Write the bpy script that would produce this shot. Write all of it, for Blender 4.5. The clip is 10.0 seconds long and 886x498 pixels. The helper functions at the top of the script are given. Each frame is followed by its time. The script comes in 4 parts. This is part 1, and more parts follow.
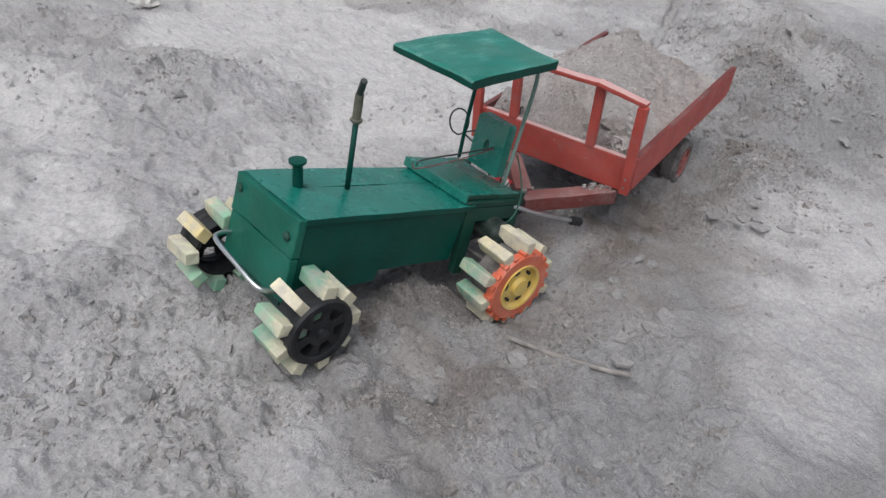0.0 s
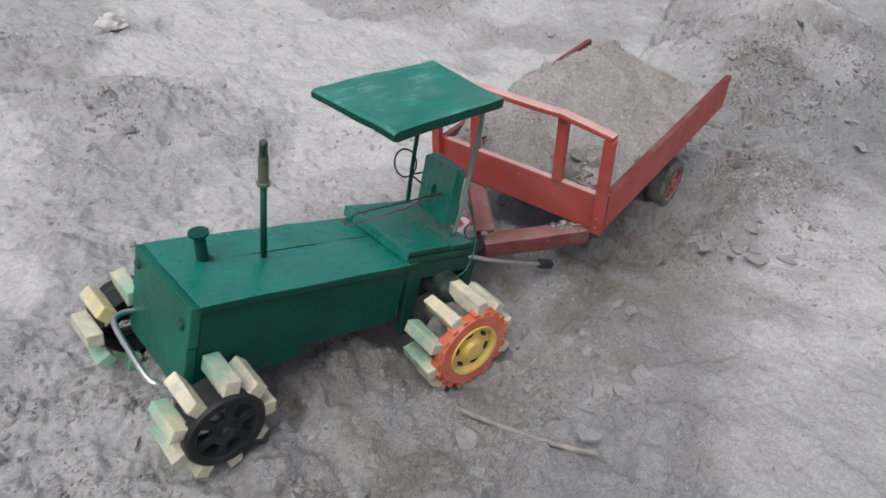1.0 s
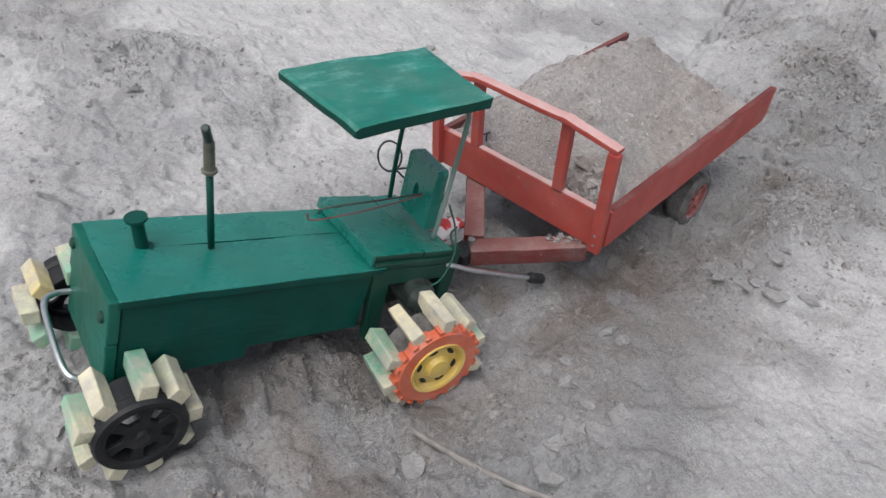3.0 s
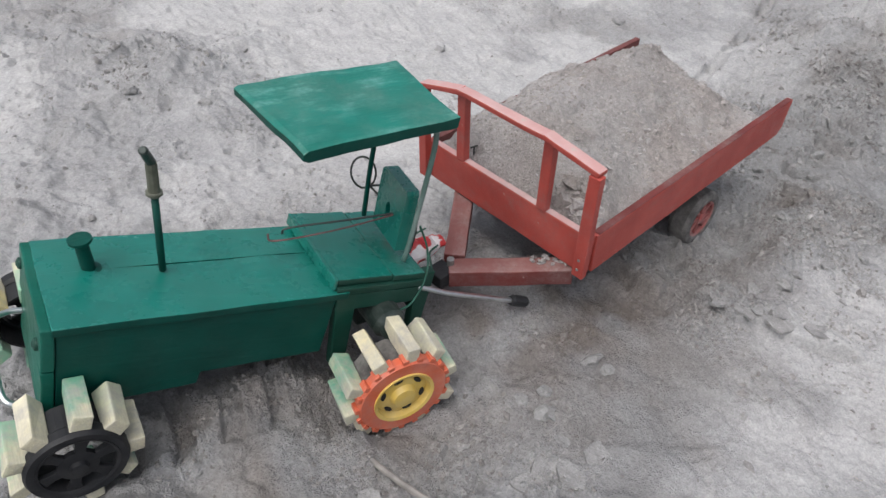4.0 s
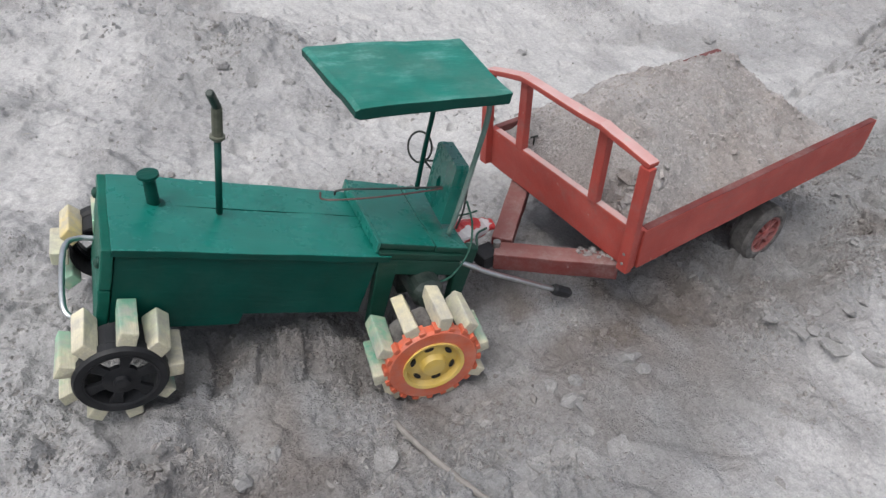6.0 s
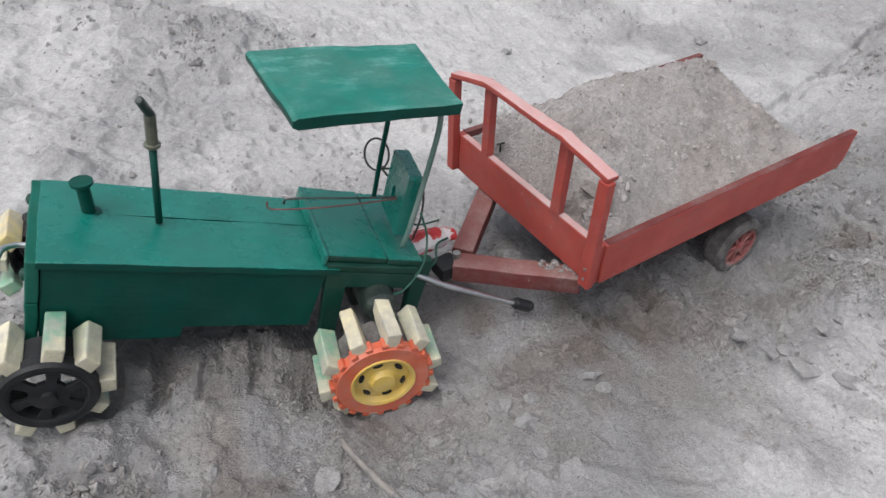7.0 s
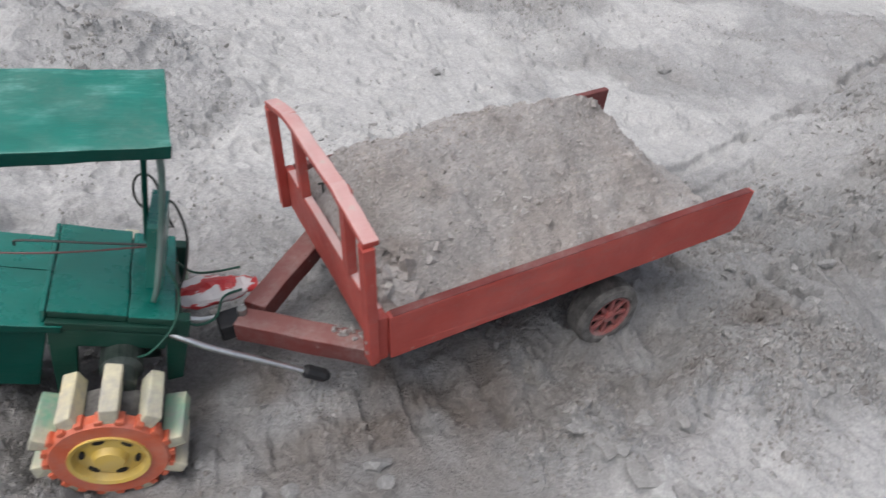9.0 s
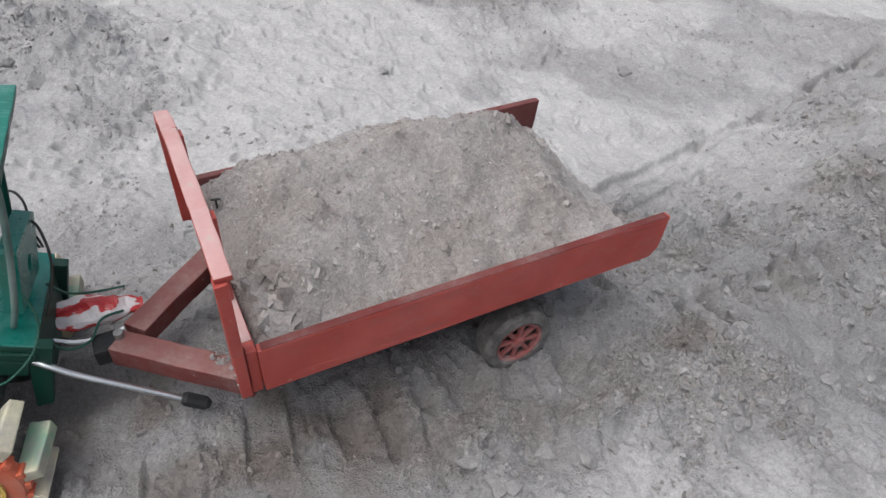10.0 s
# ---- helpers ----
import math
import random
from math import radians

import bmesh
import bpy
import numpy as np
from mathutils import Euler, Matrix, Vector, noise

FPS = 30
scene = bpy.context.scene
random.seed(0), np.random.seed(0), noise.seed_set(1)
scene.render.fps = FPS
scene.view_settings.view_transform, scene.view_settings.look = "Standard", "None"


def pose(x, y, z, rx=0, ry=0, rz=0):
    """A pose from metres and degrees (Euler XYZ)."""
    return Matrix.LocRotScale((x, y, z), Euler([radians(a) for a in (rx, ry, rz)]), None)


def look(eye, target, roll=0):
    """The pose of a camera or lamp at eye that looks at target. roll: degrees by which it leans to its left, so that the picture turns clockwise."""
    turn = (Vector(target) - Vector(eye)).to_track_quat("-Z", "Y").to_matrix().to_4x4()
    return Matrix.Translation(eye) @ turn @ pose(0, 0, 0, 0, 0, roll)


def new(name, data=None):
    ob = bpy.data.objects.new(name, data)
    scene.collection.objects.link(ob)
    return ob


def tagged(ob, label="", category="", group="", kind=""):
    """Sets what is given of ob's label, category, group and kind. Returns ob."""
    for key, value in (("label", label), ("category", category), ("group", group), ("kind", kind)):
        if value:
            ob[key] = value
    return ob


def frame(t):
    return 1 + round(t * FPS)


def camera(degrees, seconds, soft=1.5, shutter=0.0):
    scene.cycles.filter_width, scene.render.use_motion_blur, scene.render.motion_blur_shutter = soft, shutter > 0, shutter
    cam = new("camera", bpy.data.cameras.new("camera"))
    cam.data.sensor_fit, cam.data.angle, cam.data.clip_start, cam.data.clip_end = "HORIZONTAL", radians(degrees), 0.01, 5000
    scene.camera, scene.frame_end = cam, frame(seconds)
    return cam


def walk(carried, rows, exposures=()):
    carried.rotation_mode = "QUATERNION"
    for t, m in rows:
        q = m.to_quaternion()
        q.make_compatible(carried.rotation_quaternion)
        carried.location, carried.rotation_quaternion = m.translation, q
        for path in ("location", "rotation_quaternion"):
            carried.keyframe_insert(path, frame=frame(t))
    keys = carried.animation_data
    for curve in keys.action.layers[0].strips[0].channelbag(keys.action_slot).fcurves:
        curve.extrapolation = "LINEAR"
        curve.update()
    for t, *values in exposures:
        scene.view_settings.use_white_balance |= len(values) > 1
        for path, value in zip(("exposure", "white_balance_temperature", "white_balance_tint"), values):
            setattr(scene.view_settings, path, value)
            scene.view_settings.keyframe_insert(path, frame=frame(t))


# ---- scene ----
K = 1.5  # everything below is drawn at two thirds of its true size and scaled by K
cam = camera(65.81, 10.0, soft=1.4, shutter=0.4)
# seconds, eye, heading, pitch, lean to the left
ROWS = [
    (0.0, -0.2788, -0.4271, 0.5111, -46.86, -34.17, 7.73),
    (0.5, -0.2416, -0.4166, 0.5133, -46.56, -35.00, 7.46),
    (1.0, -0.1394, -0.4054, 0.5329, -43.95, -35.45, 4.22),
    (1.5, -0.1231, -0.3984, 0.5314, -44.22, -35.92, 6.99),
    (2.0, -0.1095, -0.3967, 0.5363, -42.86, -36.53, 8.74),
    (2.5, -0.0885, -0.3973, 0.5268, -41.36, -37.18, 8.75),
    (4.0, 0.0323, -0.3946, 0.5389, -35.46, -39.16, 6.29),
    (4.5, 0.0259, -0.4116, 0.5311, -34.22, -38.79, 8.67),
    (5.0, 0.0410, -0.4453, 0.5077, -26.63, -37.69, 3.86),
    (5.5, 0.0364, -0.4453, 0.5125, -27.24, -37.73, 6.17),
    (7.0, 0.0992, -0.4321, 0.5244, -26.60, -39.07, 7.75),
    (7.5, 0.1260, -0.4423, 0.5214, -25.34, -39.00, 6.93),
    (8.0, 0.1628, -0.4384, 0.5249, -25.06, -39.60, 7.43),
    (8.5, 0.2701, -0.4165, 0.5135, -23.06, -39.73, 5.13),
    (9.0, 0.3482, -0.4094, 0.5256, -21.82, -39.06, 8.42),
    (9.5, 0.4170, -0.3960, 0.5392, -22.32, -39.49, 9.76),
    (10.0, 0.4489, -0.3916, 0.5468, -22.01, -40.46, 9.82),
]
walk(cam, [(t, pose(K * x, K * y, K * z, 90 + pitch, 0, yaw) @ pose(0, 0, 0, 0, 0, roll))
           for t, x, y, z, yaw, pitch, roll in ROWS], exposures=[(0.0, -0.02, 6400, 10), (2.5, 0.05, 6400, 10), (4.5, 0.12, 6400, 10), (7.5, 0.15, 6400, 10), (10.0, 0.07, 6400, 10)])

# ---------------------------------------------------------------- sky and light
world = bpy.data.worlds.new("world")
scene.world = world
world.use_nodes = True
wn, wl = world.node_tree.nodes, world.node_tree.links
wn.clear()
sky = wn.new("ShaderNodeTexSky")
sky.sky_type = "NISHITA"
sky.sun_disc = False
sky.sun_elevation, sky.sun_rotation = radians(66), radians(-109)
sky.air_density, sky.dust_density, sky.ozone_density = 1.0, 6.0, 1.0
grey = wn.new("ShaderNodeHueSaturation")
grey.inputs["Saturation"].default_value = 0.5
bg = wn.new("ShaderNodeBackground")
bg.inputs["Strength"].default_value = 0.144
wout = wn.new("ShaderNodeOutputWorld")
wl.new(sky.outputs[0], grey.inputs["Color"])
wl.new(grey.outputs[0], bg.inputs["Color"])
wl.new(bg.outputs[0], wout.inputs["Surface"])

sun_data = bpy.data.lights.new("sun", "SUN")
sun_data.energy, sun_data.angle, sun_data.color = 1.25, radians(65), (1.0, 0.995, 0.99)
sun = new("sun", sun_data)
sun.matrix_world = look((-0.86, -0.34, 3.0), (0.4, 0.1, 0.0))


# ---------------------------------------------------------------- materials
def material(name, rough=0.6, metal=0.0):
    m = bpy.data.materials.new(name)
    m.use_nodes = True
    n = m.node_tree.nodes
    b = n["Principled BSDF"]
    b.inputs["Roughness"].default_value, b.inputs["Metallic"].default_value = rough, metal
    return m, n, m.node_tree.links, b


def noise_node(n, l, scale, detail=4, rough=0.55, coords="Object", stretch=None):
    c = n.new("ShaderNodeTexCoord")
    t = n.new("ShaderNodeTexNoise")
    t.inputs["Scale"].default_value, t.inputs["Detail"].default_value, t.inputs["Roughness"].default_value = scale, detail, rough
    if stretch:
        mp = n.new("ShaderNodeMapping")
        mp.inputs["Scale"].default_value = stretch
        l.new(c.outputs[coords], mp.inputs["Vector"])
        l.new(mp.outputs[0], t.inputs["Vector"])
    else:
        l.new(c.outputs[coords], t.inputs["Vector"])
    return t


def ramp(n, l, src, stops):
    r = n.new("ShaderNodeValToRGB")
    e = r.color_ramp.elements
    e[0].position, e[0].color = stops[0][0], (*stops[0][1], 1)
    e[1].position, e[1].color = stops[-1][0], (*stops[-1][1], 1)
    for p, c in stops[1:-1]:
        x = e.new(p)
        x.color = (*c, 1)
    l.new(src, r.inputs[0])
    return r


def mix(n, l, fac, a, b, how="MIX"):
    x = n.new("ShaderNodeMix")
    x.data_type, x.blend_type = "RGBA", how
    if isinstance(fac, float):
        x.inputs[0].default_value = fac
    else:
        l.new(fac, x.inputs[0])
    for s, v in ((6, a), (7, b)):
        if isinstance(v, tuple):
            x.inputs[s].default_value = (*v, 1)
        else:
            l.new(v, x.inputs[s])
    return x.outputs[2]


def bump(n, l, b, src, strength, dist):
    x = n.new("ShaderNodeBump")
    x.inputs["Strength"].default_value, x.inputs["Distance"].default_value = strength, dist
    l.new(src, x.inputs["Height"])
    l.new(x.outputs[0], b.inputs["Normal"])


DUST = (0.34, 0.325, 0.31)


def paint(name, dark, light, dust, rough, chip=None, smear=None, gloss=0.42):
    """Hand-brushed oil paint on wood: brush streaks, thin dust, chips."""
    m, n, l, b = material(name, rough)
    big = noise_node(n, l, 14, 5)
    streak = noise_node(n, l, 30, 5, 0.6, stretch=(1, 7, 7))
    fine = noise_node(n, l, 160, 4, 0.65)
    base = ramp(n, l, big.outputs[0], [(0.3, dark), (0.7, light)]).outputs[0]
    patch = noise_node(n, l, 9, 6, 0.7)
    mask = ramp(n, l, patch.outputs[0], [(0.45, (0, 0, 0)), (0.8, (dust,) * 3)]).outputs[0]
    speck = ramp(n, l, fine.outputs[0], [(0.35, (0.3,) * 3), (0.7, (1, 1, 1))]).outputs[0]
    mask = mix(n, l, 1.0, mask, speck, "MULTIPLY")
    col = mix(n, l, mask, base, DUST)
    if smear:
        sm = noise_node(n, l, 15, 8, 0.72, stretch=(1.0, 3.2, 3.2))
        sk = ramp(n, l, sm.outputs[0], [(0.50, (0, 0, 0)), (0.68, (0.75,) * 3)]).outputs[0]
        where = noise_node(n, l, 6.5, 3, 0.5)
        sk = mix(n, l, 1.0, sk, ramp(n, l, where.outputs[0], [(0.38, (0.15,) * 3), (0.56, (1, 1, 1))]).outputs[0], "MULTIPLY")
        col = mix(n, l, mix(n, l, 1.0, sk, speck, "MULTIPLY"), col, smear)
    if chip:
        c = noise_node(n, l, 55, 3, 0.5)
        cm = ramp(n, l, c.outputs[0], [(0.70, (0, 0, 0)), (0.735, (0.8,) * 3)]).outputs[0]
        col = mix(n, l, cm, col, chip)
    l.new(col, b.inputs["Base Color"])
    b.inputs["Specular IOR Level"].default_value = gloss
    rr = ramp(n, l, patch.outputs[0], [(0.4, (rough,) * 3), (0.75, (min(0.95, rough + 0.35),) * 3)])
    l.new(rr.outputs[0], b.inputs["Roughness"])
    bump(n, l, b, streak.outputs[0], 0.45, 0.0012)
    return m


# One green, dark for sides, light for tops: daylight put into the colour.
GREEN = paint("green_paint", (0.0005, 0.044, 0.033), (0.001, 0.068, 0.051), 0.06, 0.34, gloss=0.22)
GREEN_LIT = paint("lit_dusty_green_paint", (0.003, 0.128, 0.099), (0.005, 0.175, 0.139), 0.06, 0.20, smear=(0.035, 0.20, 0.155), gloss=0.8)
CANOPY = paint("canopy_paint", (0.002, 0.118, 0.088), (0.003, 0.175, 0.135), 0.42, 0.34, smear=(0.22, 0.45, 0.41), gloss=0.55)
# The front faces the light; that brightness is put into its green.
FRONT = paint("lit_front_green_paint", (0.001, 0.078, 0.053), (0.002, 0.118, 0.083), 0.10, 0.36, gloss=0.3)
WORN = paint("worn_grey_green_paint", (0.05, 0.13, 0.105), (0.22, 0.28, 0.26), 0.5, 0.45)
# Darker copy of the green: shade under seat and hood put into colour.
GREEN_SHADE = paint("shade_green_paint", (0.002, 0.034, 0.023), (0.004, 0.056, 0.037), 0.14, 0.45)
RED = paint("red_paint", (0.33, 0.050, 0.040), (0.45, 0.080, 0.062), 0.26, 0.45, chip=(0.40, 0.22, 0.19), smear=(0.27, 0.115, 0.105))
RED_TOP = paint("dusty_red_paint", (0.47, 0.235, 0.222), (0.56, 0.40, 0.388), 0.9, 0.6, chip=(0.45, 0.36, 0.33))
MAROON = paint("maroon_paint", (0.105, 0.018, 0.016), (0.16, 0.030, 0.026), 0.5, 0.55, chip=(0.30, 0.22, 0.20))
DARK_RED = paint("dark_red_paint", (0.105, 0.026, 0.025), (0.155, 0.045, 0.042), 0.5, 0.6, chip=(0.30, 0.22, 0.20))
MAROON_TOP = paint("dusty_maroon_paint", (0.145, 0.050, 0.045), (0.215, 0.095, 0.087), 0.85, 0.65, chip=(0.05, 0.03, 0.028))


def soil_material(name, a, b_, c, rocky, pale=False, grain=False):
    m, n, l, b = material(name, 0.95)
    b.inputs["Specular IOR Level"].default_value = 0.15
    big = noise_node(n, l, 2.6, 5, 0.6)
    mid = noise_node(n, l, 19, 6, 0.65)
    fine = noise_node(n, l, 120, 6, 0.72)
    grit = noise_node(n, l, 320, 4, 0.65)
    crumb = n.new("ShaderNodeTexVoronoi")
    crumb.inputs["Scale"].default_value = 210
    l.new(n.new("ShaderNodeTexCoord").outputs["Object"], crumb.inputs["Vector"])
    base = ramp(n, l, big.outputs[0], [(0.32, a), (0.5, b_), (0.68, c)]).outputs[0]
    if pale:
        at = n.new("ShaderNodeAttribute")
        at.attribute_name = "packed"
        lo = n.new("ShaderNodeAttribute")
        lo.attribute_name = "loose"
        base = mix(n, l, lo.outputs["Fac"], base, (0.212, 0.188, 0.172))
        base = mix(n, l, at.outputs["Fac"], base, (0.425, 0.423, 0.420))
    else:
        damp = ramp(n, l, noise_node(n, l, 8, 5, 0.65).outputs[0], [(0.44, (0, 0, 0)), (0.60, (0.75,) * 3)]).outputs[0]
        base = mix(n, l, damp, base, mix(n, l, 1.0, base, (0.87, 0.825, 0.795), "MULTIPLY"))
    for t, lo, hi in ((mid, 0.88, 1.09), (fine, 0.80, 1.14), (grit, 0.82, 1.13)):
        tone = ramp(n, l, t.outputs[0], [(0.3, (lo,) * 3), (0.7, (hi,) * 3)]).outputs[0]
        base = mix(n, l, 1.0, base, tone, "MULTIPLY")
    if grain:
        island = n.new("ShaderNodeNewGeometry").outputs["Random Per Island"]
        base = mix(n, l, 1.0, base, ramp(n, l, island, [(0.0, (0.74, 0.71, 0.69)), (0.5, (0.94, 0.935, 0.93)), (1.0, (1.10, 1.10, 1.10))]).outputs[0], "MULTIPLY")
    l.new(base, b.inputs["Base Color"])
    fall = ramp(n, l, crumb.outputs["Distance"], [(0.05, (1, 1, 1)), (0.55, (0, 0, 0))]).outputs[0]
    where = ramp(n, l, noise_node(n, l, 34, 4, 0.6).outputs[0], [(0.42, (0, 0, 0)), (0.62, (1, 1, 1))]).outputs[0]
    grains = mix(n, l, 1.0, fall, where, "MULTIPLY")
    add = n.new("ShaderNodeMath")
    add.operation = "MULTIPLY_ADD"
    l.new(grit.outputs[0], add.inputs[0])
    add.inputs[1].default_value = 0.8
    l.new(fine.outputs[0], add.inputs[2])
    sub = n.new("ShaderNodeMath")
    sub.operation = "MULTIPLY_ADD"
    l.new(grains, sub.inputs[0])
    sub.inputs[1].default_value = 0.45
    l.new(add.outputs[0], sub.inputs[2])
    bump(n, l, b, sub.outputs[0], rocky, 0.009)
    if pale:
        low = n.new("ShaderNodeMapRange")
        low.inputs["To Min"].default_value, low.inputs["To Max"].default_value = rocky, 0.3 * rocky
        l.new(at.outputs["Fac"], low.inputs["Value"])
        l.new(low.outputs[0], b.inputs["Normal"].links[0].from_node.inputs["Strength"])
    return m


SOIL = soil_material("dry_soil", (0.276, 0.275, 0.276), (0.320, 0.320, 0.324), (0.370, 0.371, 0.377), 0.8, pale=True)
HEAP_CRUMB = soil_material("loose_soil_crumb", (0.350, 0.331, 0.320), (0.402, 0.383, 0.372), (0.452, 0.435, 0.425), 0.5, grain=True)
HEAP = soil_material("loose_soil", (0.350, 0.331, 0.320), (0.402, 0.383, 0.372), (0.452, 0.435, 0.425), 0.75)


def plain(name, dark, light, scale, rough, metal=0.0, relief=0.2, dust=0.0, gloss=0.5):
    m, n, l, b = material(name, rough, metal)
    b.inputs["Specular IOR Level"].default_value = gloss
    t = noise_node(n, l, scale, 5, 0.6)
    col = ramp(n, l, t.outputs[0], [(0.3, dark), (0.7, light)]).outputs[0]
    if dust:
        d = noise_node(n, l, 24, 6, 0.7)
        dm = ramp(n, l, d.outputs[0], [(0.4, (0, 0, 0)), (0.7, (dust,) * 3)]).outputs[0]
        col = mix(n, l, dm, col, DUST)
    l.new(col, b.inputs["Base Color"])
    f = noise_node(n, l, scale * 6, 3)
    bump(n, l, b, f.outputs[0], relief, 0.001)
    return m


ORANGE = plain("orange_plastic", (0.50, 0.090, 0.040), (0.64, 0.155, 0.075), 30, 0.45, dust=0.35)
YELLOW = plain("yellow_plastic", (0.60, 0.41, 0.075), (0.70, 0.50, 0.12), 30, 0.45, dust=0.3)
BLACK = plain("black_plastic", (0.010, 0.011, 0.013), (0.020, 0.021, 0.024), 40, 0.5, dust=0.05, gloss=0.25)
RUBBER = plain("grey_rubber", (0.04, 0.038, 0.037), (0.085, 0.08, 0.076), 40, 0.8, dust=0.55)
HUBRED = plain("red_plastic", (0.23, 0.04, 0.036), (0.34, 0.075, 0.068), 40, 0.55, dust=0.55)
STEEL = plain("bright_wire", (0.55, 0.57, 0.57), (0.74, 0.76, 0.76), 60, 0.30, 1.0)
DULL = plain("dull_wire", (0.22, 0.22, 0.21), (0.36, 0.36, 0.35), 60, 0.5, 0.7)
BRASS = plain("old_brass", (0.085, 0.095, 0.070), (0.16, 0.165, 0.125), 60, 0.55, 0.4, dust=0.3)
CABLE_GREEN = plain("green_cable", (0.01, 0.06, 0.04), (0.02, 0.10, 0.07), 60, 0.5)
CABLE_RED = plain("red_cable", (0.11, 0.05, 0.047), (0.17, 0.08, 0.075), 60, 0.5)
CABLE_DARK = plain("dark_cable", (0.02, 0.025, 0.022), (0.04, 0.045, 0.04), 60, 0.5)
STRAW = plain("dry_straw", (0.33, 0.30, 0.25), (0.44, 0.41, 0.35), 60, 0.7)
GREASY = plain("greasy_metal", (0.008, 0.018, 0.015), (0.024, 0.044, 0.037), 40, 0.45, 0.2, dust=0.18)
STICK = plain("weathered_wood", (0.17, 0.16, 0.15), (0.30, 0.28, 0.26), 40, 0.85)
CLOD = soil_material("soil_clod", (0.278, 0.275, 0.273), (0.322, 0.319, 0.317), (0.37, 0.368, 0.366), 0.5, pale=True, grain=True)


def lug_material():
    """Bare soft wood with old green and yellow paint left on some of it."""
    m, n, l, b = material("painted_wood", 0.7)
    o = n.new("ShaderNodeObjectInfo")
    t = noise_node(n, l, 26, 4)
    grain = noise_node(n, l, 60, 4, 0.6, stretch=(9, 1, 9))
    wood = ramp(n, l, grain.outputs[0], [(0.3, (0.46, 0.42, 0.29)), (0.7, (0.62, 0.58, 0.43))]).outputs[0]
    tint = ramp(n, l, o.outputs["Random"], [(0.0, (0.07, 0.31, 0.21)), (0.55, (0.22, 0.46, 0.31)), (0.74, (0.66, 0.62, 0.46)), (0.85, (0.66, 0.62, 0.46)), (1.0, (0.62, 0.46, 0.10))]).outputs[0]
    mask = ramp(n, l, t.outputs[0], [(0.32, (0, 0, 0)), (0.52, (0.9,) * 3)]).outputs[0]
    # the paint has worn off the outer ends
    at = n.new("ShaderNodeSeparateXYZ")
    l.new(n.new("ShaderNodeTexCoord").outputs["Object"], at.inputs[0])
    wear = n.new("ShaderNodeMath")
    wear.operation = "MULTIPLY_ADD"
    l.new(t.outputs[0], wear.inputs[0])
    wear.inputs[1].default_value = 0.030 * K
    l.new(at.outputs["Y"], wear.inputs[2])
    inner = n.new("ShaderNodeMapRange")
    inner.inputs["From Min"].default_value, inner.inputs["From Max"].default_value = 0.018 * K, 0.031 * K
    inner.inputs["To Min"].default_value, inner.inputs["To Max"].default_value = 0.18, 1.0
    l.new(wear.outputs[0], inner.inputs["Value"])
    col = mix(n, l, mix(n, l, 1.0, mask, inner.outputs[0], "MULTIPLY"), wood, tint)
    d = noise_node(n, l, 40, 5, 0.7)
    dm = ramp(n, l, d.outputs[0], [(0.40, (0, 0, 0)), (0.68, (0.8,) * 3)]).outputs[0]
    l.new(mix(n, l, dm, col, DUST), b.inputs["Base Color"])
    bump(n, l, b, grain.outputs[0], 0.3, 0.001)
    return m


LUG = lug_material()


# ---------------------------------------------------------------- small builders
WM = {}


def thing(name, m, label, category, group="", kind=""):
    ob = new(name)
    ob.empty_display_size = 0.05
    m = Matrix.Translation(m.translation * K) @ m.to_3x3().to_4x4()
    ob.matrix_world = m
    WM[ob] = m
    return tagged(ob, label, category, group, kind)


def mesh_of(name, bm, mat, smooth=False):
    me = bpy.data.meshes.new(name)
    bmesh.ops.transform(bm, matrix=Matrix.Scale(K, 4), verts=bm.verts)
    bmesh.ops.recalc_face_normals(bm, faces=bm.faces)
    bm.to_mesh(me)
    bm.free()
    me.materials.append(mat)
    if smooth:
        for p in me.polygons:
            p.use_smooth = True
    return me


def part(name, data, mat, parent, label="", m=None, smooth=False):
    """data: a bmesh or a mesh; m: its pose in the parent's own frame."""
    me = mesh_of(name, data, mat, smooth) if isinstance(data, bmesh.types.BMesh) else data
    ob = new(name, me)
    m = m or Matrix()
    ob.parent = parent
    ob.matrix_basis = Matrix.Translation(m.translation * K) @ m.to_3x3().to_4x4()
    return tagged(ob, label)


def dusty_lit_top(ob, mat, limit=0.7):
    """Sides take mat; tops keep dust, and on green boards light put into colour."""
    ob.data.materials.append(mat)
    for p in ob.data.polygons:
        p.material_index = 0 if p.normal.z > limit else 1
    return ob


def box(c0, c1, bevel=0.0012, bm=None, jitter=0.0):
    """A board between two corners, with rounded edges."""
    bm = bm or bmesh.new()
    size = [b - a for a, b in zip(c0, c1)]
    mid = [(a + b) / 2 for a, b in zip(c0, c1)]
    r = bmesh.ops.create_cube(bm, size=1, matrix=Matrix.Translation(mid) @ Matrix.Diagonal((*size, 1)))
    vs = r["verts"]
    if jitter:
        for v in vs:
            v.co += Vector([random.uniform(-jitter, jitter) for _ in range(3)])
    if bevel:
        es = list({e for v in vs for e in v.link_edges})
        bmesh.ops.bevel(bm, geom=es, offset=min(bevel, min(abs(s) for s in size) * 0.4), segments=2, affect="EDGES", profile=0.6)
    return bm


